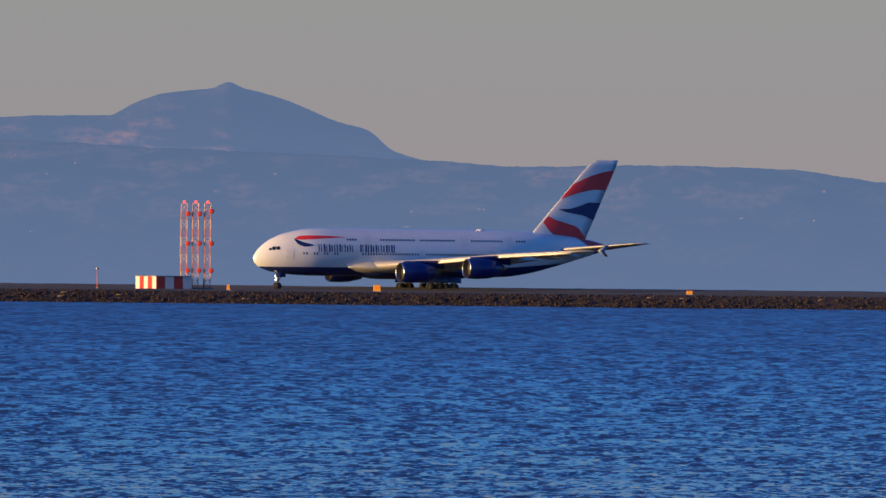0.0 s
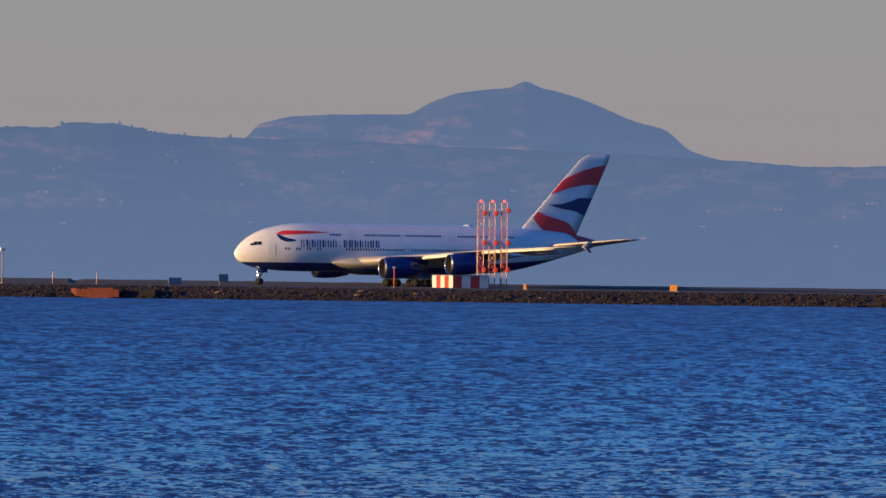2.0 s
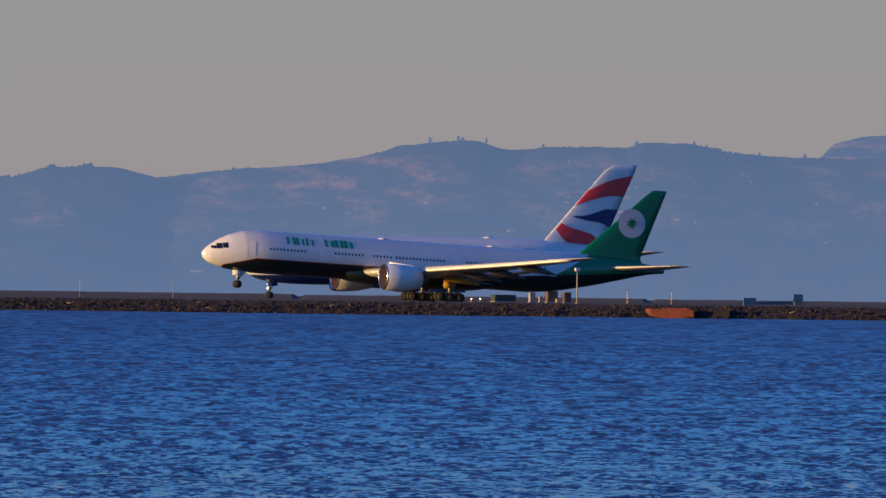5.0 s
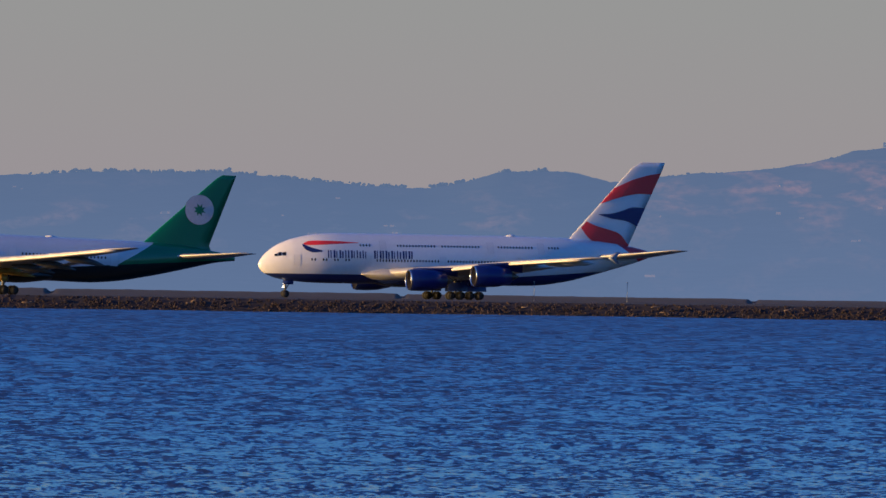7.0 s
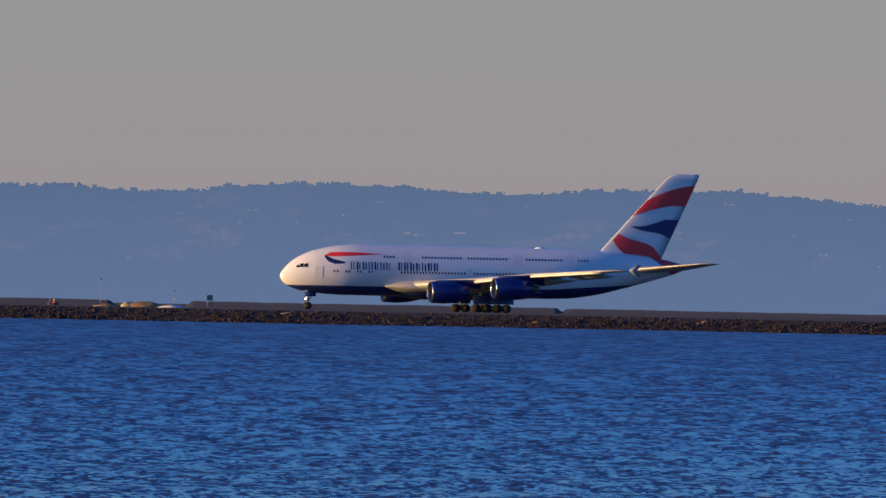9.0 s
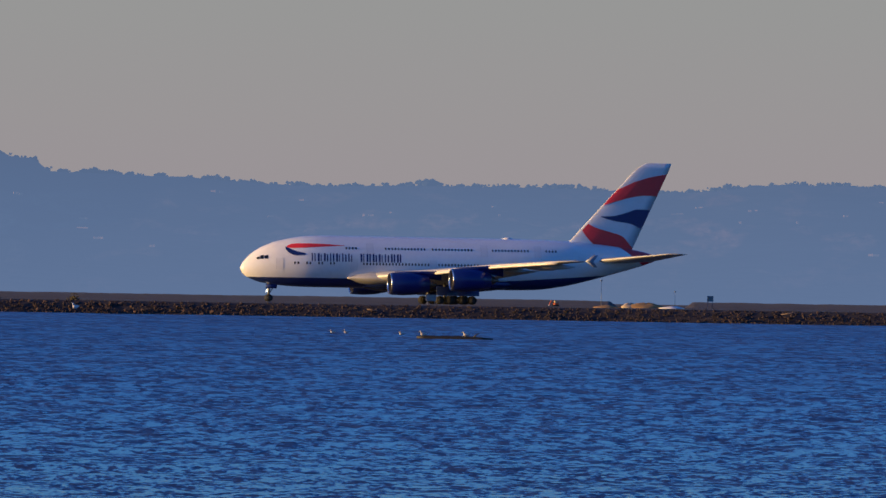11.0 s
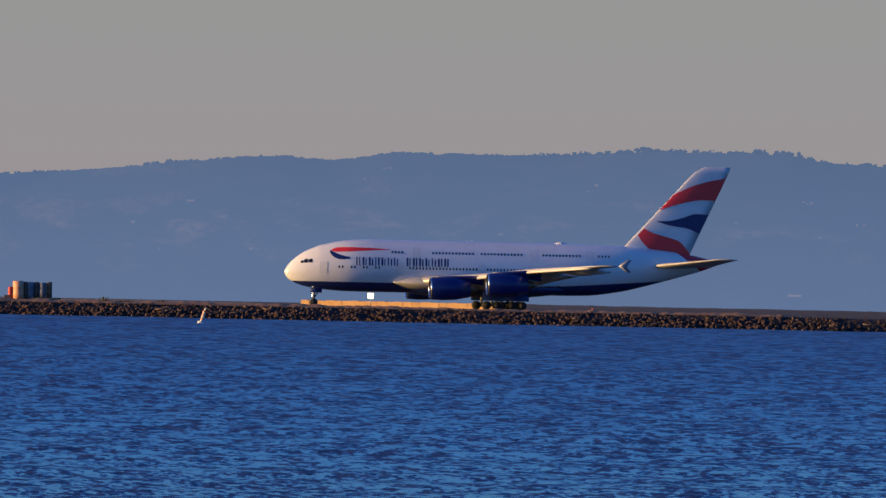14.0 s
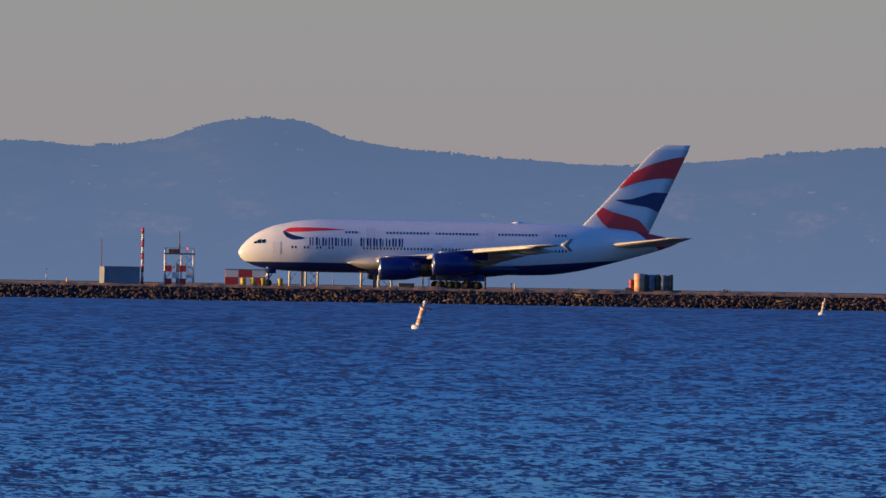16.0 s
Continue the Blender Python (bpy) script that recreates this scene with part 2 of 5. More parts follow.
def engine(parent, x, y, z, radius, length, cowl, top, lining=None):
    """A nacelle with lip, fan, spinner, core and pylon."""
    r = radius
    body = part("engine", lathe([(0.25, r * 0.96), (0.6, r * 1.0), (length * 0.35, r * 1.03), (length * 0.65, r * 0.97), (length, r * 0.72),
                                 (length - 0.1, r * 0.66), (length * 0.5, r * 0.8)], (x, y, z)), cowl, parent)
    part("intake_duct", lathe([(0.25, r * 0.86), (0.9, r * 0.83), (length * 0.5, r * 0.8)], (x, y, z)), lining or m_duct, body)
    part("intake_lip", lathe([(0.26, r * 0.965), (0.1, r * 0.95), (0.0, r * 0.905), (0.08, r * 0.87), (0.26, r * 0.855)], (x, y, z)), m_chrome, body, "polished metal lip")
    part("fan", lathe([(1.1, r * 0.84), (1.12, r * 0.3)], (x, y, z), caps=False), m_dark, body)
    part("spinner", lathe([(0.65, 0.03), (0.8, r * 0.12), (1.12, r * 0.31)], (x, y, z), 20, True), m_dark, body)
    part("exhaust_cone", lathe([(length - 0.9, r * 0.5), (length + 0.5, r * 0.4), (length + 1.5, r * 0.06)], (x, y, z), 24, True), m_exhaust, body)
    bm = bmesh.new()
    rings([[(x + a, y + w, zz) for a, w, zz in ((0.9, -0.16, z0), (length + 2.2, -0.16, z1), (length + 2.2, 0.16, z1), (0.9, 0.16, z0))]
           for z0, z1 in ((z + r * 0.9, z + r * 0.35), (z + r * 1.06, top - 0.1), (z + r * 1.12, top + 0.25))], bm=bm)
    part("pylon", bm, cowl, body)
    return body


def wheel(parent, x, y, r, width):
    w = part("wheel", rings([[(x + rr * math.cos(a), y + yy, r + rr * math.sin(a)) for a in [2 * math.pi * i / 20 for i in range(20)]]
                             for yy, rr in ((-width / 2, r * 0.55), (-width / 2, r * 0.86), (-width * 0.3, r), (width * 0.3, r), (width / 2, r * 0.86), (width / 2, r * 0.55))]), m_tyre, parent)
    part("hub", rings([[(x + rr * math.cos(a), y + yy, r + rr * math.sin(a)) for a in [2 * math.pi * i / 14 for i in range(14)]]
                       for yy, rr in ((-width * 0.53, r * 0.3), (-width * 0.51, r * 0.52), (width * 0.51, r * 0.52), (width * 0.53, r * 0.3))]), m_hub, w)
    return w


def gear(parent, name, x, y, top, r, axles, width=0.45, gap=0.55):
    """A landing gear leg with pairs of wheels on its axles."""
    bm = rod((x, y, r), (x, y, top), 0.2, 0.26, 12)
    rod((x, y, r + 0.6), (x + 1.3, y, top), 0.1, 0.1, 8, bm)
    leg = part(name, bm, m_steel, parent)
    if len(axles) > 1:
        part("bogie", rod((x + axles[0], y, r), (x + axles[-1], y, r), 0.16), m_steel, leg)
    for a in axles:
        part("axle", rod((x + a, y - gap, r), (x + a, y + gap, r), 0.09), m_steel, leg)
        for s in (-1, 1):
            wheel(leg, x + a, y + s * gap, r, width)
    return leg


def window_row(parent, hull, mesh, x0, x1, z, pitch, skip=()):
    n = int(round((x1 - x0) / pitch))
    for i in range(n + 1):
        if i in skip:
            continue
        x = x0 + i * pitch
        ob = new("window", mesh)
        ob.parent = parent
        ob.matrix_basis = Matrix.Translation((x, -hull.side(x, z) - 0.005, z)) @ pose(0, 0, 0, -hull.normal_tilt(x, z), 0, 0)


def pane_mesh(w, h):
    """A rounded cabin window, face to -y."""
    bm = bmesh.new()
    ring = []
    for cx, cz, a0 in ((1, 1, 0), (-1, 1, 90), (-1, -1, 180), (1, -1, 270)):
        for k in range(3):
            a = radians(a0 + 45 * k)
            ring.append((cx * w * 0.22 + w * 0.28 * math.cos(a), cz * h * 0.24 + h * 0.26 * math.sin(a)))
    rings([[(a, 0.05, b) for a, b in ring], [(a, -0.02, b) for a, b in ring]], bm=bm)
    me = bpy.data.meshes.new("window")
    bm.to_mesh(me)
    bm.free()
    me.materials.append(m_pane)
    return me


def cabin_door(parent, hull, x, z, w=1.1, h=1.9):
    d = part("cabin_door", on_flank(hull, -1, [(x, z + h), (x + w, z + h)], [(x, z), (x + w, z)], 3, 0.012), m_door, parent)
    for xa in (x, x + w):
        part("door_seam", on_flank(hull, -1, [(xa - 0.03, z + h), (xa + 0.03, z + h)], [(xa - 0.03, z), (xa + 0.03, z)], 1, 0.02), m_seam, d)
    return d


def bars(parent, hull, x0, x1, z0, z1, count, mat, gap_after=(), stem=0.2, seed=3):
    """Plain bars in place of a name on the flank: stout and slim ones by turns, of uneven height."""
    step = (x1 - x0) / count
    rr = random.Random(seed)
    for i in range(count):
        if i in gap_after:
            continue
        x, tall = x0 + i * step, z1 - z0
        for dx, w, hi in ((0.06, stem * rr.choice((1.0, 1.5)), 1.0), (0.14 + stem * 1.9, stem * rr.choice((0.8, 1.2)), rr.choice((0.86, 1.0)))):
            xa = x + dx * step
            part("lettering_bar", on_flank(hull, -1, [(xa, z0 + hi * tall), (xa + step * w, z0 + hi * tall)], [(xa, z0), (xa + step * w, z0)], 2, 0.03), mat, parent)


# ---- airliners ----
def jumbo():
    """A double-deck four-engined airliner, nose at x = 0, wheels at z = 0."""
    ob = thing("double_deck_airliner", "white four-engined double-deck airliner with navy belly rolling on its wheels", "airliner")
    hull = Hull([(0, 5.45, 5.62, 0.05), (0.35, 4.75, 6.3, 0.55), (1.0, 4.15, 7.15, 1.02), (2.0, 3.65, 8.05, 1.55), (3.2, 3.25, 8.85, 2.05),
                 (5.4, 2.87, 9.85, 2.7), (8.2, 2.62, 10.55, 3.22), (11, 2.52, 10.95, 3.52), (14, 2.5, 11.08, 3.57), (46, 2.5, 11.02, 3.57),
                 (50, 2.6, 10.97, 3.5), (55, 3.25, 10.85, 3.2), (60, 4.45, 10.5, 2.6), (65, 5.85, 9.95, 1.8), (69, 7.05, 9.2, 0.95),
                 (70.8, 7.75, 8.65, 0.38), (71.4, 8.0, 8.4, 0.12)])
    part("fuselage", hull.mesh(), m_jumbo, ob, "white fuselage with navy belly")
    fair = Hull([(18.5, 3.6, 4.3, 1.2), (21, 2.5, 5.0, 3.2), (25, 2.0, 5.2, 4.1), (38, 2.0, 5.0, 4.1), (43, 2.4, 4.6, 3.4), (47, 3.0, 4.0, 1.5)])
    part("belly_fairing", fair.mesh(40), m_navy, ob)
    root = Hull([(17.6, 3.9, 4.3, 3.2), (19.5, 3.2, 5.1, 4.1), (22, 2.8, 5.5, 4.9), (27, 2.7, 5.5, 5.6), (36, 2.9, 5.2, 5.2), (42, 3.4, 4.8, 3.9), (45, 3.8, 4.4, 3.0)])
    part("wing_root_fairing", root.mesh(40), m_wing, ob)
    plan = [(3.0, 20.5, 18.0, 4.2), (8, 25.2, 14.2, 4.7), (14.5, 29.6, 11.0, 5.3), (25.7, 36.4, 7.6, 6.4), (37.5, 44.6, 4.4, 7.2), (39.4, 46.6, 3.0, 7.35)]
    for s in (-1, 1):
        w = part("wing", wing(plan, s), m_wing, ob)
        part("wing_fence", rings([[(49.2, s * 39.3, 7.4), (50.6, s * 39.45, 8.4), (51.3, s * 39.45, 8.4), (50.5, s * 39.4, 7.3), (51.2, s * 39.45, 6.4), (50.6, s * 39.45, 6.4)],
                                  [(49.2, s * 39.5, 7.4), (50.6, s * 39.55, 8.4), (51.3, s * 39.55, 8.4), (50.5, s * 39.55, 7.3), (51.2, s * 39.55, 6.4), (50.6, s * 39.55, 6.4)]]), m_fence, w)
        for y in (8.5, 12.0, 18.5, 22.0, 29.5, 33.0):
            te = float(np.interp(y, [p[0] for p in plan], [p[1] + p[2] for p in plan]))
            z = float(np.interp(y, [p[0] for p in plan], [p[3] for p in plan])) - 0.35
            part("flap_fairing", rings([[(te + dx, s * y + rr * 0.30 * math.sin(a), z + dz + rr * 0.5 * math.cos(a)) for a in [i * math.pi / 5 for i in range(10)]]
                                        for dx, rr, dz in ((-4.6, 0.1, 0.1), (-3.4, 0.8, 0), (-1.2, 1.0, -0.1), (0.6, 0.7, -0.15), (2.0, 0.08, -0.1))]), m_wing, w)
        flap = [(5.0, 37.4, 3.0, 4.15), (14.5, 40.0, 2.4, 4.95), (25.5, 43.6, 1.9, 6.0)]
        part("flap", wing([(a, b - 0.6, c, d - 0.35) for a, b, c, d in flap], s, 0.1), m_wing, w)
        part("slat", wing([(a, b - 0.3, 1.3, d - 0.28) for a, b, c, d in plan[1:5]], s, 0.42), m_slat, w)
        engine(ob, 22.0, s * 14.9, 3.25, 1.82, 6.6, m_navy_cowl, 5.2)
        engine(ob, 29.9, s * 25.7, 4.05, 1.82, 6.6, m_navy_cowl, 6.3)
        part("tailplane", wing([(1.6, 60.0, 9.8, 7.6), (15.1, 69.2, 3.4, 8.9)], s, 0.10), m_wing, ob)
        gear(ob, "wing_gear", 33.4, s * 6.2, 3.6, 0.7, (-0.85, 0.85))
        gear(ob, "body_gear", 37.2, s * 2.6, 2.9, 0.7, (-1.7, 0, 1.7))
        part("gear_door", box((3.6, 0.08, 1.5), (33.6, s * 7.0, 2.2), 0.03, turn=pose(0, 0, 0, s * 10, 0, 0)), m_navy, ob)
        part("gear_door", box((5.0, 0.08, 1.1), (37.4, s * 3.6, 1.95), 0.03, turn=pose(0, 0, 0, s * 14, 0, 0)), m_navy, ob)
    rows = [(7.9, 53.6, 66.0), (10.0, 55.3, 67.0), (23.5, 67.7, 73.25), (24.1, 69.0, 73.4)]
    fin = part("fin", fin_mesh(rows), m_white, ob, "white fin with red and navy waves")
    for s in (-1, 1):
        part("red_wave", fin_band(rows, s, [(0.005, 0.68), (0.31, 0.785), (0.69, 0.845), (1, 0.87)], [(0.005, 0.49), (0.41, 0.585), (0.73, 0.615), (1, 0.61)]), m_red, fin)
        part("navy_wave", fin_band(rows, s, [(0.15, 0.36), (0.35, 0.365), (0.54, 0.40), (0.74, 0.45), (1, 0.445)], [(0.15, 0.355), (0.44, 0.31), (0.75, 0.28), (1, 0.22)]), m_navy, fin)
        part("red_wave", fin_band(rows, s, [(0.04, 0.27), (0.25, 0.22), (0.52, 0.175), (0.74, 0.13), (1, -0.01)], [(0.04, 0.19), (0.32, 0.06), (0.59, -0.04), (0.8, -0.09), (1, -0.12)]), m_red, fin)
    part("ribbon_red", on_flank(hull, -1, [(7.4, 9.25), (8.2, 9.62), (10, 9.74), (13, 9.7), (17, 9.5)], [(7.4, 9.05), (8.2, 8.95), (10, 9.02), (13, 9.22), (17, 9.45)]), m_red, ob)
    part("ribbon_navy", on_flank(hull, -1, [(7.15, 9.2), (7.7, 8.92), (8.7, 8.5), (10.4, 8.1)], [(7.15, 8.75), (7.7, 8.1), (8.9, 7.7), (10.4, 7.85)]), m_navy, ob)
    bars(ob, hull, 11.3, 26.8, 6.8, 8.15, 15, m_navy, (7,))
    pane = pane_mesh(0.25, 0.40)
    for a, b in ((17.3, 19.2), (24.0, 30.6), (32.0, 38.5), (42.2, 48.0), (51.4, 53.0)):
        window_row(ob, hull, pane, a, b, 9.05, 0.55)
    for a, b in ((8.6, 9.3), (10.6, 11.3), (12.6, 13.3), (14.6, 15.3), (20.2, 31.0), (33.0, 45.0), (47.6, 53.0)):
        window_row(ob, hull, pane, a, b, 6.5, 0.55)
    for x, z in ((5.6, 5.4), (18.0, 5.4), (31.5, 5.4), (45.4, 5.4), (20.8, 8.0), (40.2, 8.0), (49.4, 8.0)):
        cabin_door(ob, hull, x, z)
    for x0, x1, za, zb in ((2.45, 2.95, 7.0, 7.45), (3.02, 3.6, 7.05, 7.72), (3.68, 4.3, 7.1, 7.75)):
        part("cockpit_window", on_flank(hull, -1, [(x0, zb - 0.15), (x1, zb)], [(x0, za), (x1, za)], 3, 0.03), m_pane, ob)
        part("cockpit_window", on_flank(hull, 1, [(x0, zb - 0.15), (x1, zb)], [(x0, za), (x1, za)], 3, 0.03), m_pane, ob)
    part("antenna_dome", rings([[(44.2 + dx, rr * math.sin(a), 10.93 + max(0, rr * 0.55 * math.cos(a))) for a in [i * math.pi / 6 for i in range(12)]]
                                for dx, rr in ((0, 0.05), (0.8, 0.6), (1.6, 0.65), (2.6, 0.05))]), m_white, ob)
    ng = gear(ob, "nose_gear", 4.9, 0, 3.2, 0.62, (0,), 0.4, 0.42)
    for z in (1.75, 2.35):
        part("taxi_light", rings([[(4.6 - dx, rr * math.sin(a), z + rr * math.cos(a)) for a in [i * math.pi / 6 for i in range(12)]] for dx, rr in ((0, 0.17), (0.1, 0.14))]), m_lamp_white, ng)
    part("gear_door", box((1.9, 0.05, 0.7), (5.2, -0.75, 2.55)), m_navy, ob)
    return ob


def twin():
    """A long twin-engined airliner, nose at x = 0, wheels at z = 0 when level."""
    ob = thing("twin_engine_airliner", "white twin-engined airliner with green tail and dark belly landing nose-high", "airliner")
    hull = Hull([(0, 4.55, 4.68, 0.05), (0.4, 3.95, 5.3, 0.65), (1.2, 3.4, 6.0, 1.2), (2.5, 2.95, 6.9, 1.75), (4, 2.65, 7.65, 2.25), (6, 2.42, 8.25, 2.75),
                 (8, 2.32, 8.48, 3.0), (10, 2.3, 8.52, 3.1), (50, 2.3, 8.52, 3.1), (54, 2.6, 8.52, 3.0), (60, 3.7, 8.45, 2.4), (65, 4.9, 8.2, 1.6), (70, 6.1, 7.5, 0.55), (72.3, 6.4, 7.1, 0.12)])
    part("fuselage", hull.mesh(), m_twin, ob, "white fuselage with dark belly and green tail")
    fair = Hull([(20, 2.9, 3.6, 1.0), (23, 2.1, 4.2, 2.9), (28, 1.8, 4.4, 3.5), (40, 1.8, 4.2, 3.5), (45, 2.4, 3.6, 2.0)])
    part("belly_fairing", fair.mesh(40), material("dark_belly_paint", (0.012, 0.02, 0.02), 0.3, 0, 0.1), ob)
    plan = [(2.8, 24.0, 14.0, 3.4), (10, 30.0, 9.6, 4.3), (21, 38.0, 6.0, 5.6), (30.4, 44.8, 3.0, 6.8), (32.4, 47.4, 0.9, 7.1)]
    for s in (-1, 1):
        w = part("wing", wing(plan, s), m_wing, ob)
        part("flap", wing([(4.5, 37.6, 3.0, 2.9), (10, 39.4, 2.4, 3.7), (21, 43.5, 1.7, 5.1)], s, 0.1), m_wing, w)
        part("slat", wing([(a, b - 0.35, 1.3, d - 0.25) for a, b, c, d in ((5.0, 25.8, 0, 3.7), *plan[1:4])], s, 0.42), m_slat, w)
        part("spoiler", wing([(8, 37.0, 1.6, 4.75), (20, 41.8, 1.2, 6.0)], s, 0.1), m_wing, w)
        for y in (6.5, 11.5, 16.0, 22.0):
            te = float(np.interp(y, [p[0] for p in plan], [p[1] + p[2] for p in plan]))
            z = float(np.interp(y, [p[0] for p in plan], [p[3] for p in plan])) - 0.5
            part("flap_fairing", rings([[(te + dx, s * y + rr * 0.3 * math.sin(a), z + dz + rr * 0.5 * math.cos(a)) for a in [i * math.pi / 5 for i in range(10)]]
                                        for dx, rr, dz in ((-4.2, 0.1, 0.1), (-3, 0.8, 0), (-1, 1.0, -0.1), (0.8, 0.7, -0.4), (2.2, 0.08, -0.7))]), m_sun_gold if y < 8 else m_fairing, w)
        engine(ob, 24.4, s * 9.9, 2.88, 1.95, 5.8, m_white, 4.3, m_duct_sunlit)
        part("tailplane", wing([(1.2, 62.6, 7.6, 6.6), (10.7, 69.6, 2.6, 7.4)], s, 0.1), m_wing, ob)
        gear(ob, "main_gear", 36.6, s * 5.5, 3.2, 0.67, (-1.45, 0, 1.45), 0.5, 0.7)
        part("gear_door", box((1.7, 0.07, 1.2), (36.2, s * 6.2, 2.5), turn=pose(0, 0, 0, s * 12, 0, 0)), m_sun_gold, ob)
    rows = [(7.0, 57.5, 69.0), (8.4, 58.6, 68.4), (18.2, 69.3, 71.9), (18.5, 69.9, 72.0)]
    fin = part("fin", fin_mesh(rows), m_green, ob, "green fin with a white disc")
    for s in (-1, 1):
        c, n = (66.7, 13.4), 32
        bm = bmesh.new()
        hub = bm.verts.new((c[0], s * 0.18, c[1]))
        ring = [bm.verts.new((c[0] + 2.12 * math.cos(2 * math.pi * i / n), s * 0.165, c[1] + 2.12 * math.sin(2 * math.pi * i / n))) for i in range(n)]
        for i in range(n):
            bm.faces.new((hub, ring[i], ring[(i + 1) % n]))
        bmesh.ops.recalc_face_normals(bm, faces=bm.faces[:])
        disc = part("disc", bm, m_disc, fin, "pale rose-white disc")
        bm = bmesh.new()
        hub = bm.verts.new((c[0], s * 0.22, c[1]))
        ring = [bm.verts.new((c[0] + (0.95 if i % 2 else 0.5) * math.cos(2 * math.pi * i / 16), s * 0.205, c[1] + (0.95 if i % 2 else 0.5) * math.sin(2 * math.pi * i / 16))) for i in range(16)]
        for i in range(16):
            bm.faces.new((hub, ring[i], ring[(i + 1) % 16]))
        bmesh.ops.recalc_face_normals(bm, faces=bm.faces[:])
        part("centre_mark", bm, m_green, disc)
    bars(ob, hull, 12.0, 22.3, 6.75, 7.85, 7, m_letter_green, (3,), 0.29, 8)
    pane = pane_mesh(0.22, 0.34)
    for a, b in ((9.5, 15.0), (19.5, 24.0), (25.5, 28.0), (29.0, 36.5), (40.0, 52.0)):
        window_row(ob, hull, pane, a, b, 5.9, 0.53)
    for x in (6.2, 17.0, 38.0, 53.0):
        cabin_door(ob, hull, x, 4.8)
    for x0, x1, za, zb in ((1.15, 1.8, 5.45, 5.95), (1.86, 2.6, 5.5, 6.35), (2.68, 3.4, 5.65, 6.45)):
        for s in (-1, 1):
            part("cockpit_window", on_flank(hull, s, [(x0, zb - 0.12), (x1, zb)], [(x0, za), (x1, za)], 3, 0.03), m_pane, ob)
    for x in (27.0, 44.0):
        part("antenna_dome", rings([[(x + dx, rr * math.sin(a), 8.5 + max(0, rr * 0.5 * math.cos(a))) for a in [i * math.pi / 6 for i in range(12)]]
                                    for dx, rr in ((0, 0.05), (0.6, 0.45), (1.2, 0.45), (2.0, 0.05))]), m_white, ob)
    gear(ob, "nose_gear", 5.8, 0, 2.8, 0.55, (0,), 0.35, 0.38)
    part("gear_door", box((1.8, 0.05, 0.7), (5.6, -0.7, 2.2)), m_white, ob)
    return ob


jumbo_jet = jumbo()
twin_jet = twin()


# ---- water, shore and airfield ----
def ground_at(az, dist):
    return dist * math.sin(radians(az)), dist * math.cos(radians(az))


def sheet(name, points, faces, mat, label, category, uv=None):
    me = bpy.data.meshes.new(name)
    me.from_pydata([tuple(p) for p in points], [], [tuple(f) for f in faces])
    if uv is not None:
        layer = me.uv_layers.new(name="plan")
        idx = np.empty(len(me.loops), dtype=np.int32)
        me.loops.foreach_get("vertex_index", idx)
        layer.data.foreach_set("uv", np.asarray(uv, dtype=np.float32)[idx].ravel())
    me.polygons.foreach_set("use_smooth", [True] * len(me.polygons))
    me.materials.append(mat)
    me.update()
    return tagged(new(name, me), label, category, kind="structure")


def grid_faces(rows, cols):
    i = np.arange(rows - 1)[:, None] * cols + np.arange(cols - 1)[None, :]
    return np.stack([i, i + 1, i + cols + 1, i + cols], -1).reshape(-1, 4)


